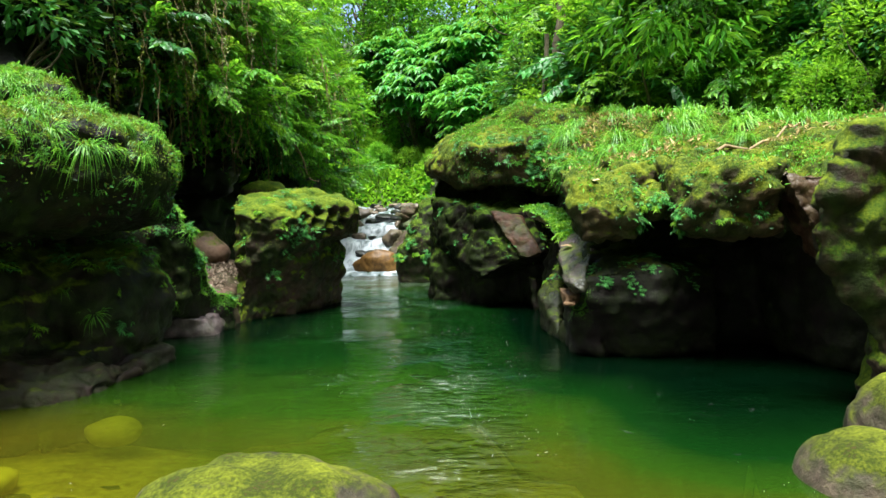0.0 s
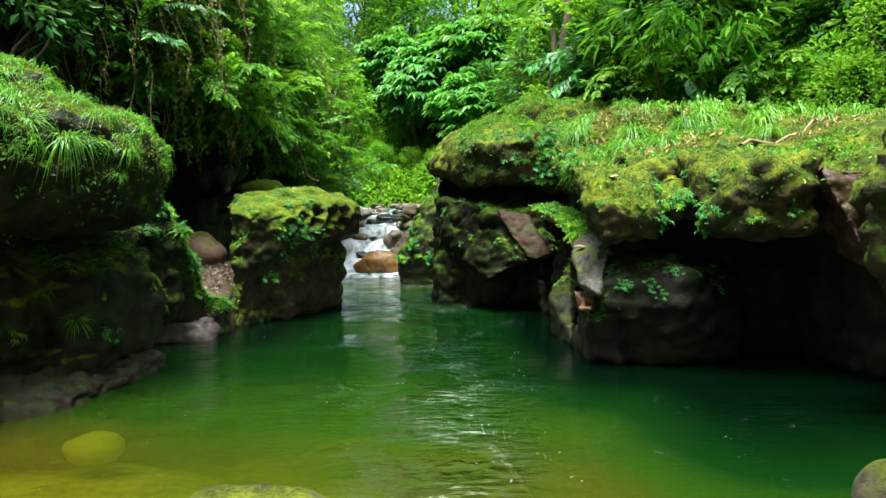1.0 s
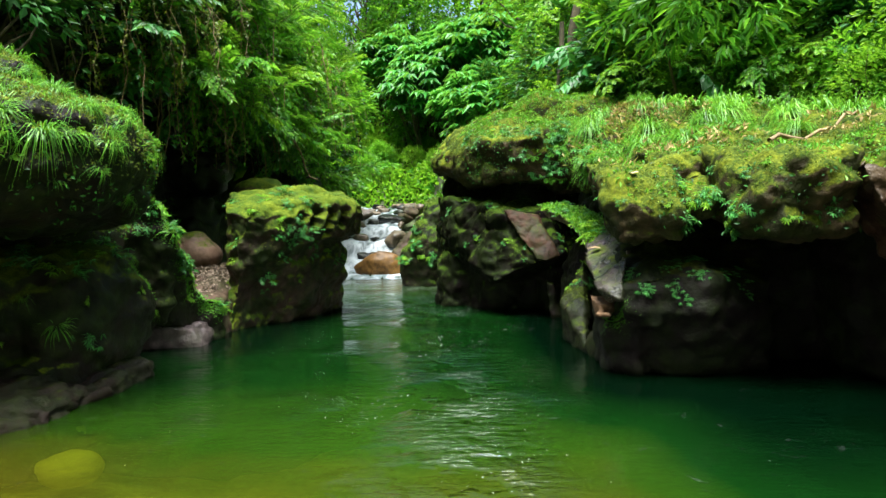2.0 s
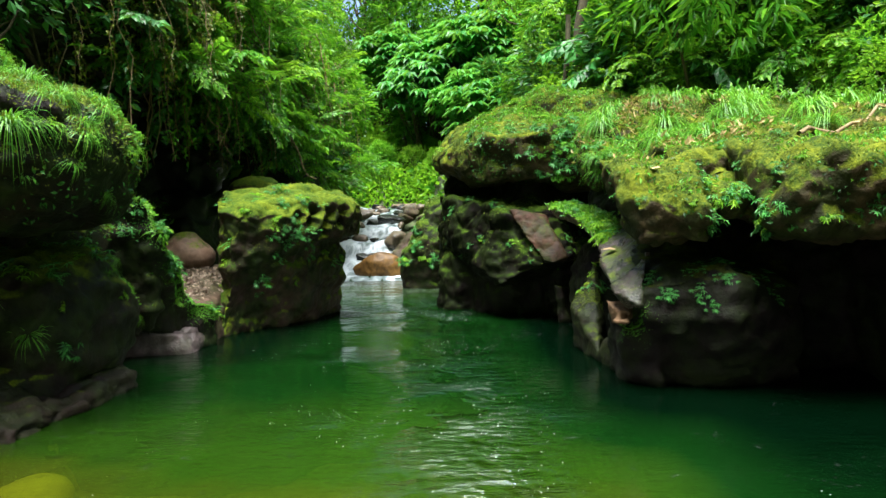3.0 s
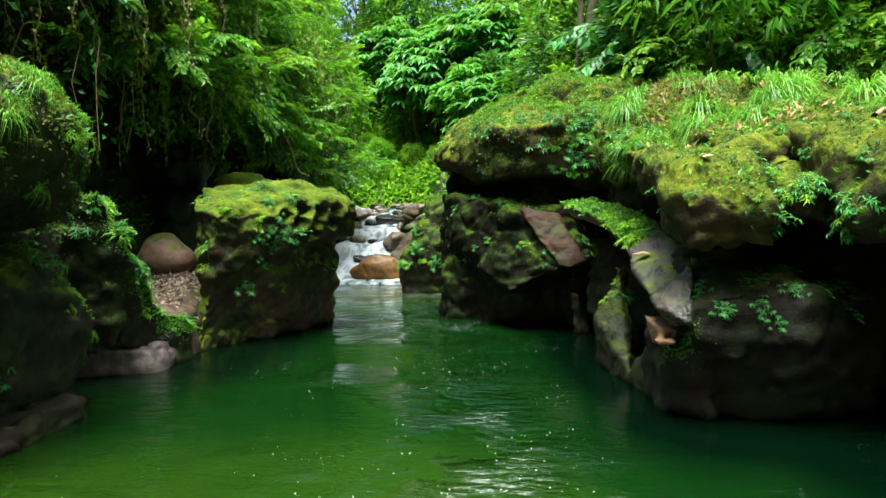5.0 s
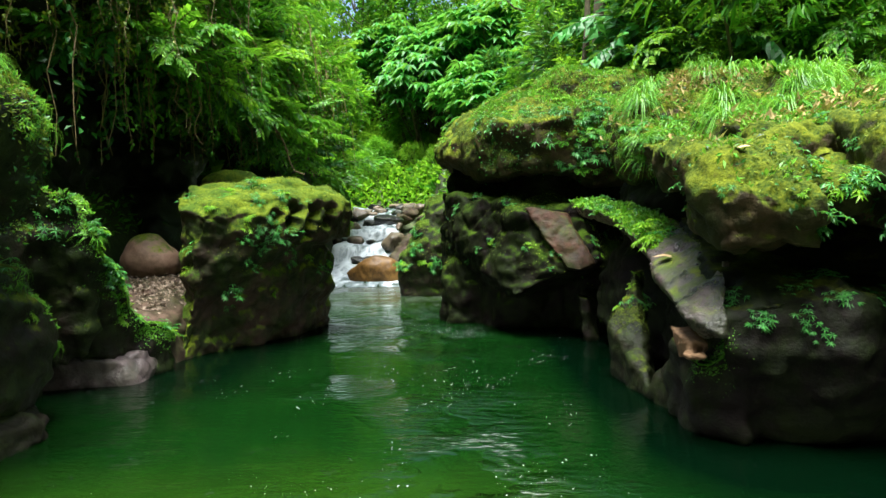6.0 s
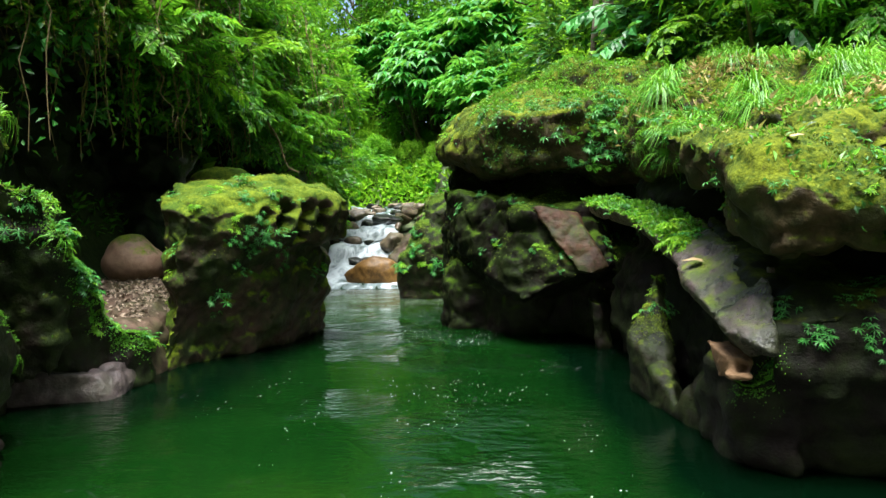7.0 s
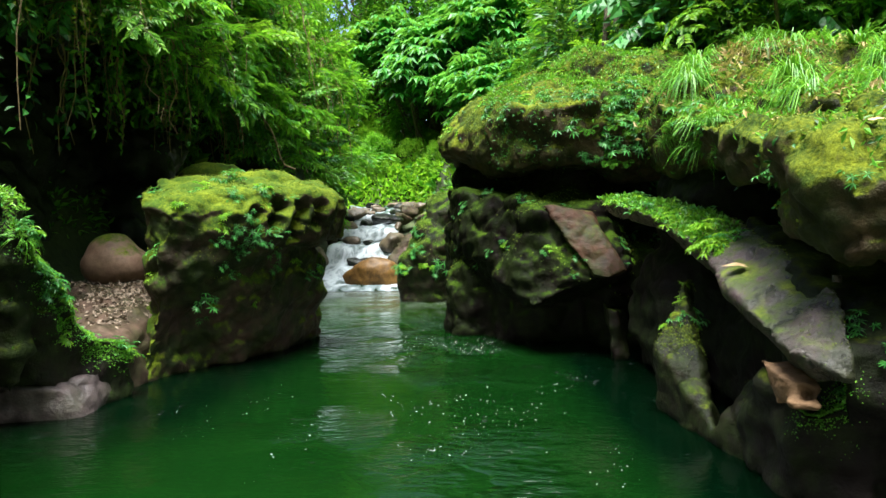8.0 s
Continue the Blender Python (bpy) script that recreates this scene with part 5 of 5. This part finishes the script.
for x, y, r in ((1.8, 14.3, 0.09), (2.3, 14.8, 0.12), (3.0, 14.1, 0.07), (7.4, 12.6, 0.06)):
    z = ground_at(x, y)
    tree = thing("slender_tree", "slender mossy tree rising through the thicket", "tree", "slender trees")
    part("trunk", mesh_of("trunk", *tube(curve_points((x, y, z - 0.3), (x + 0.4, y + 0.5, z + 6.5), 0, 9, 0.08), np.linspace(r, r * 0.6, 9), 9), M_BARK, True), tree)
for k in range(120):
    x = 4.4 + 6.4 * EDGE.random()
    deep = 1.3 * EDGE.random()
    y = steps(x, [2, 4.5, 7, 11.5], [14.2, 12.6, 11.3, 10.0]) + deep
    z = ground_at(x, y) + 0.3 + 2.6 * EDGE.random()
    copy_thing([B_MID, B_FEATHER, B_BROAD, B_MID][EDGE.integers(4)], pose(x, y, z, EDGE.normal() * 20, EDGE.uniform(0, 55), EDGE.uniform(-150, -30)) @ Matrix.Scale(EDGE.uniform(0.5, 0.9), 4))

for k in range(130):
    x = 3.6 + 8.0 * EDGE.random()
    y = steps(x, [2, 4.5, 7, 11.5], [14.2, 12.6, 11.3, 10.0]) + 0.5 + 1.4 * EDGE.random()
    z = ground_at(x, y) + 1.2 + 3.2 * EDGE.random()
    copy_thing([B_LIME, B_LIME, B_FEATHER, B_BROAD, B_LIME][EDGE.integers(5)], pose(x, y, z, EDGE.normal() * 20, EDGE.uniform(-20, 45), EDGE.uniform(-150, -30)) @ Matrix.Scale(EDGE.uniform(0.5, 0.85), 4))


# ---- leaf cover on the ground ----
def cover(name, pieces, mat, label, category="plants"):
    mesh_thing(name, mesh_of(name, *merge(pieces), mat), label, category, kind="stuff")


def loose_leaves(p, n, length, width, lift=0.5, shape=(LEAF_V, LEAF_F)):
    way = balls(len(p)) + lift * n
    size = RNG.uniform(0.5, 1.3, len(p))
    return spread(*shape, p + n * 0.01, way, n + 0.5 * RNG.normal(size=p.shape) + 0.4 * UP, length * size, width * size)


p, n = strew(GROUND, 30000, lambda c, m: ((c[:, 1] > 16) & (c[:, 1] < 48) & (c[:, 0] > -20) & (c[:, 0] < 22) & (c[:, 2] > 1.2 + 0.06 * np.clip(c[:, 1] - 20, 0, 99)) & ((np.abs(c[:, 0] - rapids_centre(c[:, 1])) > 2.0) | (c[:, 1] > 31.3))) * 1.0)
half = RNG.random(len(p)) < 0.5
cover("undergrowth", [loose_leaves(p[half], n[half], 0.5, 0.2, 1.2, (CHIP_V, CHIP_F))], L_MID, "leafy green undergrowth on the valley slopes")
cover("undergrowth", [loose_leaves(p[~half], n[~half], 0.42, 0.2, 1.0, (CHIP_V, CHIP_F))], L_LIME, "light green low plants on the valley slopes")

p, n = strew(GROUND, 11000, lambda c, m: ((c[:, 1] > 8.5) & (c[:, 1] < 16) & (np.abs(c[:, 0]) < 12) & (c[:, 2] > 1.6)) * 1.0)
cover("undergrowth", [loose_leaves(p, n, 0.15, 0.06, 1.2, (CHIP_V, CHIP_F))], L_GRASS, "small green plants on the bank behind the rocks")
p, n = strew(GROUND, 12000, lambda c, m: ((c[:, 1] > 30.6) & (c[:, 1] < 37) & (c[:, 0] > -9) & (c[:, 0] < 3)) * 1.0)
cover("undergrowth", [loose_leaves(p, n, 0.3, 0.13, 1.2, (CHIP_V, CHIP_F))], L_LIME, "bright green low plants on the slope above the rapids")


def mossy(c, m, seed, low=0.25, scale=1.4):
    return np.clip(m[:, 2] - low, 0, 1) * np.clip(0.28 + 1.9 * patchy(c, scale, seed), 0.03, 1)


for me, count, seed, low in ((CAP, 20000, 1, 0.0), (LOBE, 13000, 4, 0.0), (LEFT, 20000, 7, -0.25)):
    p, n = strew(me, count, lambda c, m: mossy(c, m, seed, low) * (c[:, 2] > 1.55))
    cover("moss_cover", [loose_leaves(p, n, 0.026, 0.016, 1.0, (CHIP_V, CHIP_F))], L_MOSS, "short yellow-green moss on the rock")
    p, n = strew(me, count // 2, lambda c, m: mossy(c, m, seed + 20, -0.1, 0.9) ** 1.5 * (c[:, 2] > 1.8))
    cover("ground_cover", [loose_leaves(p, n, 0.06, 0.022, 0.9, (CHIP_V, CHIP_F))], L_GRASS, "small-leaved ground plants on the mossy rock")
    p, n = strew(me, count // 7, lambda c, m: np.clip(1 - np.abs(m[:, 2]), 0, 1) * np.clip(0.3 + 1.6 * patchy(c, 1.1, seed + 40), 0.02, 1) * (c[:, 2] > 1.5))
    cover("creeping_plants", [loose_leaves(p, n, 0.05, 0.024, 0.6)], L_DARK, "dark small creepers on the rock's steep side")
p, n = strew(CAP, 2600, lambda c, m: np.clip(m[:, 2] - 0.4, 0, 1) * np.clip(patchy(c, 0.8, 60), 0, 1) * (c[:, 1] > 7.5))
cover("leaf_litter", [loose_leaves(p, n, 0.11, 0.035, 0.15)], L_DRY, "dry brown fallen leaves among the moss", "litter")
p, n = strew(CAP, 1500, lambda c, m: np.clip(m[:, 2], 0, 1) * np.exp(-((c[:, 0] - 2.5) ** 2 + (c[:, 1] - 10.3) ** 2) / 0.35))
cover("leaf_litter", [loose_leaves(p, n, 0.1, 0.03, 0.4)], L_DRY, "drift of dry brown leaves on the back of the shelf", "litter")
for me, count, low, size in ((BLOCK, 6000, -0.25, 0.018), (NARROW, 4000, 0.0, 0.026), (SLABROCK, 6000, 0.0, 0.022), (LEDGE, 3600, 0.1, 0.013), (FIN, 1800, 0.0, 0.013)):
    p, n = strew(me, count, lambda c, m: mossy(c, m, 3, low, 1.8) * np.clip(c[:, 2] - 0.4, 0, 1))
    cover("moss_cover", [loose_leaves(p, n, size, size * 0.6, 1.0, (CHIP_V, CHIP_F))], L_MOSS, "short yellow-green moss on the rock")
p, n = strew(LEFT, 16000, lambda c, m: np.clip(m[:, 2] + 0.25, 0, 1) * (c[:, 2] > 2.2) * (c[:, 0] > -5.7) * (c[:, 1] > 4.4) * (c[:, 1] < 8))
cover("moss_cover", [loose_leaves(p, n, 0.03, 0.017, 1.0, (CHIP_V, CHIP_F))], L_MOSS, "yellow-green moss on the rim of the shaded rock")
p, n = strew(LEFT, 4200, lambda c, m: np.clip(m[:, 2] - 0.38, 0, 1) * np.clip(0.3 + 1.6 * patchy(c, 2.0, 17), 0.02, 1) * (c[:, 1] > 7.6) * (c[:, 0] > -4.4) * (c[:, 2] > 0.3))
cover("moss_cover", [loose_leaves(p, n, 0.026, 0.013, 1.0, (CHIP_V, CHIP_F))], L_GRASS, "bright green moss and seedlings on the rock ridge")
p, n = strew(LEDGE, 2100, lambda c, m: np.clip(m[:, 2], 0, 1) * (c[:, 1] > 8.45 + 0.8 * patchy(c, 1.5, 9)) * (c[:, 0] < 1.9))
cover("ground_cover", [loose_leaves(p, n, 0.055, 0.026, 0.9)], L_GRASS, "bright green seedlings on the wet ledge")
p, n = strew(SADDLE, 1000, lambda c, m: np.clip(m[:, 2] - 0.7, 0, 1) * (c[:, 1] > 10.5 + 0.6 * patchy(c, 2.0, 4)) * (c[:, 1] < 12.0))
cover("leaf_litter", [loose_leaves(p, n, 0.06, 0.035, 0.2, (CHIP_V, CHIP_F))], M_GRAVEL, "dry leaves and gravel strewn on the saddle", "litter")

# ---- grass tufts and small rock plants ----
G_LONG = grass(210, 0.52, L_GRASS, "long arching green grass tuft on the rock", lean=1.1, width=0.0045, foot=0.12)
G_SHORT = grass(90, 0.3, L_GRASS, "short green grass tuft on the rock", "short_grass_tuft", lean=1.0, width=0.004, foot=0.14)
G_DRY = grass(70, 0.35, L_DRY, "dry straw-coloured grass tuft on the rock", "dry_grass_tuft", lean=1.2, width=0.004)
R_COOL = rosette(9, 0.11, L_BLUE, "small rock plant with palmate leaf whorls")
R_LIME = rosette(9, 0.10, L_LIME, "bright green whorled plant on the rock", "whorled_plant")
first_at(R_COOL, -3.16, 11.43, top_at([surface(BLOCK)], -3.16, 11.43))
first_at(R_LIME, 1.66, 8.91, top_at([surface(LEDGE)], 1.66, 8.91))
S_CAP = surface(CAP)
first_at(G_LONG, 2.36, 8.65, top_at([S_CAP], 2.36, 8.65) - 0.03, 0, 1.1)
first_at(G_SHORT, 2.6, 9.9, top_at([S_CAP], 2.6, 9.9) - 0.03)
first_at(G_DRY, 3.1, 10.2, top_at([S_CAP], 3.1, 10.2) - 0.03)
for x, y, s in ((1.97, 10.2, 1.0), (1.9, 9.95, 0.9), (2.15, 10.4, 0.9), (3.0, 10.3, 1.2), (3.5, 9.0, 1.2), (3.35, 9.3, 1.0), (4.6, 9.6, 1.3), (4.2, 10.6, 1.3), (5.6, 9.8, 1.4), (2.75, 8.3, 0.9), (3.8, 9.9, 1.2), (2.6, 9.4, 1.0), (4.0, 8.2, 0.8), (5.0, 8.8, 1.1), (3.3, 11.2, 1.2)):
    copy_thing(G_LONG, pose(x, y, top_at([S_CAP], x, y) - 0.03, RNG.normal() * 8, RNG.normal() * 8, RNG.random() * 360) @ Matrix.Scale(s, 4))


G_STRAP = grass(46, 0.62, L_GRASS, "strap-leaved plant with broad arching blades", "strap_leaf_plant", 0.8, 0.017, 0.1)
first_at(G_STRAP, 3.4, 10.9, top_at([S_CAP], 3.4, 10.9) - 0.03)
STRAP = np.random.default_rng(23)
for k in range(58):
    x = 2.4 + 6.5 * STRAP.random()
    y = steps(x, [2.4, 4.5, 9], [10.9, 10.4, 9.4]) + STRAP.normal() * 0.45
    z = max(top_at([S_CAP], x, y), ground_at(x, y))
    copy_thing(G_STRAP, pose(x, y, z - 0.03, STRAP.normal() * 10, STRAP.normal() * 10, STRAP.random() * 360) @ Matrix.Scale(STRAP.uniform(0.6, 1.15), 4))


scatter([G_LONG], spots(30, 4.6, 9.5, 9.6, 12.4), (1.0, 1.7))


def stuck(me, kinds, count, keep, size, sink=0.02):
    """Copies of small plants rooted square to a rock's surface, bent upwards."""
    p, n = strew(me, count, keep)
    for q, m in zip(p, n):
        axis = Vector(m * 0.7 + UP * 0.7).normalized()
        turn = axis.to_track_quat("Z", "Y").to_matrix().to_4x4()
        s = RNG.uniform(*size)
        copy_thing(kinds[RNG.integers(len(kinds))], Matrix.Translation(q - m * sink) @ turn @ pose(0, 0, 0, 0, 0, RNG.random() * 360) @ Matrix.Scale(s, 4))


def around(c, x, y, z, r):
    return np.exp(-((c[:, 0] - x) ** 2 + (c[:, 1] - y) ** 2 + (c[:, 2] - z) ** 2) / (r * r))


p, n = strew(LOW, 1500, lambda c, m: np.clip(m[:, 2] + 0.2, 0, 1) * around(c, 1.52, 7.0, 0.6, 0.13))
cover("moss_cover", [loose_leaves(p, n, 0.013, 0.008, 1.0, (CHIP_V, CHIP_F))], L_GRASS, "bright green moss on the rock beside the hollow")
CREST = [(-3.95, 8.4, 2.08), (-3.81, 8.6, 1.7), (-3.87, 8.8, 1.37), (-3.9, 9.0, 1.1), (-3.91, 9.2, 0.88), (-3.8, 9.5, 0.6), (-3.66, 9.75, 0.48)]


def along_crest(c, r):
    return sum(around(c, x, y, z, r) for x, y, z in CREST)


p, n = strew(LEFT, 5200, lambda c, m: along_crest(c, 0.13) * (m[:, 2] > -0.3))
cover("moss_cover", [loose_leaves(p, n, 0.022, 0.012, 1.0, (CHIP_V, CHIP_F))], L_GRASS, "bright green moss along the crest of the rock")
stuck(LEFT, [R_LIME, R_LIME, R_COOL], 34, lambda c, m: along_crest(c, 0.12) * (m[:, 2] > -0.2), (0.35, 0.75))
stuck(CAP, [G_SHORT, G_SHORT, G_DRY, G_LONG], 75, lambda c, m: np.clip(m[:, 2] - 0.3, 0, 1) * (c[:, 1] > 8.3) * (c[:, 2] > 2.4), (0.5, 1.0))
stuck(CAP, [R_COOL, R_LIME, F_SMALL, G_SHORT], 150, lambda c, m: np.clip(m[:, 2] - 0.1, 0, 1) * np.clip(0.2 + 1.8 * patchy(c, 1.3, 33), 0, 1) * (c[:, 2] > 1.9) * (c[:, 0] < 4.5) * ((c[:, 0] < 2.6) | (c[:, 1] > 7.8)), (0.3, 0.7))
stuck(LOBE, [R_COOL, F_SMALL, R_COOL], 60, lambda c, m: (m[:, 2] > -0.3) * around(c, 1.85, 11.6, 2.6, 0.55), (0.5, 1.0))
stuck(LOBE, [G_SHORT, R_LIME, R_COOL], 90, lambda c, m: np.clip(m[:, 2] - 0.0, 0, 1) * (c[:, 2] > 2.6), (0.5, 1.0))
stuck(LEFT, [G_SHORT, G_SHORT, G_SHORT, G_LONG], 190, lambda c, m: np.clip(m[:, 2] + 0.1, 0, 1) * (c[:, 2] > 2.3) * (c[:, 0] > -5.6), (0.35, 0.75))
stuck(LEFT, [G_SHORT], 70, lambda c, m: (m[:, 2] > 0.0) * (m[:, 2] < 0.7) * (c[:, 2] > 2.35) * (c[:, 0] > -5.6) * (c[:, 1] < 8), (0.5, 0.85))
stuck(LEFT, [R_COOL, R_LIME, G_SHORT], 40, lambda c, m: (m[:, 2] > -0.3) * (m[:, 0] > 0.1) * (c[:, 2] > 0.4) * (c[:, 2] < 2.6) * (c[:, 0] > -4.8), (0.3, 0.7))
stuck(LEFT, [R_COOL, R_LIME], 14, lambda c, m: np.clip(m[:, 2] + 0.3, 0, 1) * (c[:, 1] > 7.4) * (c[:, 0] > -4.5) * (c[:, 2] > 0.3), (0.4, 0.8))
stuck(LEFT, [R_COOL, R_LIME], 24, lambda c, m: (m[:, 2] > 0.1) * (c[:, 2] > 1.2) * (c[:, 2] < 1.75) * (c[:, 0] > -5.2) * (c[:, 1] < 7.6), (0.4, 0.8))
stuck(CAP, [R_COOL, R_LIME, R_COOL], 80, lambda c, m: (m[:, 2] > -0.1) * (m[:, 2] < 0.8) * (c[:, 2] > 1.5) * (c[:, 2] < 2.6) * (c[:, 1] < 8), (0.25, 0.55))
stuck(CAP, [R_COOL, R_COOL, R_LIME], 20, lambda c, m: (m[:, 2] > -0.4) * around(c, 2.4, 6.7, 1.6, 0.22), (0.4, 0.75))
stuck(CAP, [R_COOL, F_SMALL, G_SHORT], 34, lambda c, m: (m[:, 2] > -0.4) * around(c, 1.7, 9.5, 2.25, 0.45), (0.4, 0.9))
stuck(BLOCK, [R_COOL], 24, lambda c, m: (m[:, 1] < 0.2) * around(c, -2.78, 10.95, 1.65, 0.4), (0.35, 0.7))
stuck(BLOCK, [R_COOL, R_LIME], 22, lambda c, m: (m[:, 2] > -0.2) * (m[:, 1] < -0.2) * (c[:, 2] > 0.5) * (c[:, 2] < 2.2), (0.4, 0.8))
stuck(LOW, [R_COOL], 40, lambda c, m: (m[:, 2] > -0.2) * (m[:, 1] < 0.2) * np.exp(-3.0 * np.clip(1.0 - c[:, 2], 0, 9)) * (c[:, 2] > 0.2) * (c[:, 0] < 3.0) * (c[:, 1] < 7.4), (0.22, 0.46))
stuck(LEDGE, [R_LIME, R_LIME, R_COOL], 46, lambda c, m: (m[:, 2] > 0.2) * (c[:, 1] > 8.6) * (c[:, 0] < 1.8), (0.45, 0.85))
stuck(FIN, [R_LIME, R_COOL], 9, lambda c, m: (m[:, 2] > 0.1) * (c[:, 2] > 0.7), (0.35, 0.6))
stuck(SLABROCK, [R_COOL, R_COOL, R_LIME], 70, lambda c, m: (m[:, 1] < -0.1) * (c[:, 2] > 0.7), (0.3, 0.6))
stuck(NARROW, [R_COOL, R_LIME], 14, lambda c, m: (m[:, 1] < 0.1) * (c[:, 2] > 0.6), (0.6, 1.2))



# ---- branch, vines, fallen leaves ----
def woody(name, pts, r0, r1, mat, label, category):
    mesh_thing(name, mesh_of(name, *tube(pts, np.linspace(r0, r1, len(pts)), 7), mat, True), label, category)


reach = np.linspace(0, 1, 9)
line = [(3.35 + 1.5 * t, 7.45 + 0.9 * t + 0.1 * math.sin(7 * t)) for t in reach]
woody("fallen_branch", [(x, y, top_at([S_CAP], x, y) + 0.03) for x, y in line], 0.028, 0.012, M_VINE, "dry bent branch lying on the mossy rock", "branch")
for a, c, r in (((-5.5, 19.5, 6.6), (-4.6, 20.6, 3.2), 0.045), ((-5.3, 18.6, 7.2), (-4.4, 19.8, 4.4), 0.035), ((-4.9, 13.4, 5.4), (-4.6, 13.0, 3.1), 0.015), ((-5.3, 14.2, 5.2), (-5.0, 13.6, 2.9), 0.012), ((-5.9, 12.2, 4.9), (-5.6, 11.9, 3.0), 0.012)):
    woody("vine", curve_points(a, c, 0.15, 10, 0.06), r, r * 0.5, M_VINE, "bare brown vine hanging before the cliff", "vine")
for a, c, r in (((-4.9, 16.4, 5.2), (-3.85, 16.7, 2.9), 0.03), ((-4.6, 16.6, 4.6), (-4.05, 16.4, 3.3), 0.016), ((-5.2, 15.6, 4.8), (-4.3, 15.8, 3.2), 0.014), ((-4.9, 12.6, 4.4), (-4.55, 12.4, 3.2), 0.01)):
    woody("vine", curve_points(a, c, 0.2, 10, 0.05), r, r * 0.5, M_VINE, "bare brown vine hanging before the leaves", "vine")
for x, y, rock, turn in ((1.78, 6.95, S_CAP, 20), (1.66, 8.2, surface(LEDGE), 80)):
    leaf = mesh_thing("dead_leaf", mesh_of("dead_leaf", HEART_V * np.array([0.1, 0.15, 0.1]), HEART_F, M_LITTER), "pale fallen leaf lying on the rock", "leaf", "fallen leaves")
    leaf.matrix_basis = pose(x, y, top_at([rock], x, y, 0.05) + 0.008, 6, -10, turn)

# ---- foam flecks on the pool ----
k = 5200
x, y = RNG.normal(0.1, 1.9, k), RNG.uniform(3, 14.5, k)
drift = np.array([noise.fractal(Vector((a * 1.1, c * 0.6, 5)), 1.0, 2.0, 3) for a, c in zip(x, y)])
keep = (drift > 0.16) & (x > steps(y, [3, 8, 11, 15], [-3.0, -3.0, -3.0, -2.2])) & (x < steps(y, [3, 7, 9, 12, 15], [2.6, 1.5, 1.3, 1.2, -0.9]))
x, y = x[keep], y[keep]
size = (0.0018 + 0.0065 * RNG.random(len(x)) ** 3) * (0.3 + 0.08 * y)
ring = np.stack([np.cos(np.arange(6) * math.pi / 3), 0.6 * np.sin(np.arange(6) * math.pi / 3), np.zeros(6)], -1)
v = np.stack([x, y, np.full(len(x), 0.004)], -1)[:, None] + ring[None] * size[:, None, None]
f = (np.array([(0, 1, 2), (0, 2, 3), (0, 3, 4), (0, 4, 5)])[None] + (np.arange(len(x)) * 6)[:, None, None]).reshape(-1, 3)
mesh_thing("foam_flecks", mesh_of("foam_flecks", v.reshape(-1, 3), f, M_FOAM), "small white foam flecks drifting on the pool", "foam", kind="stuff")
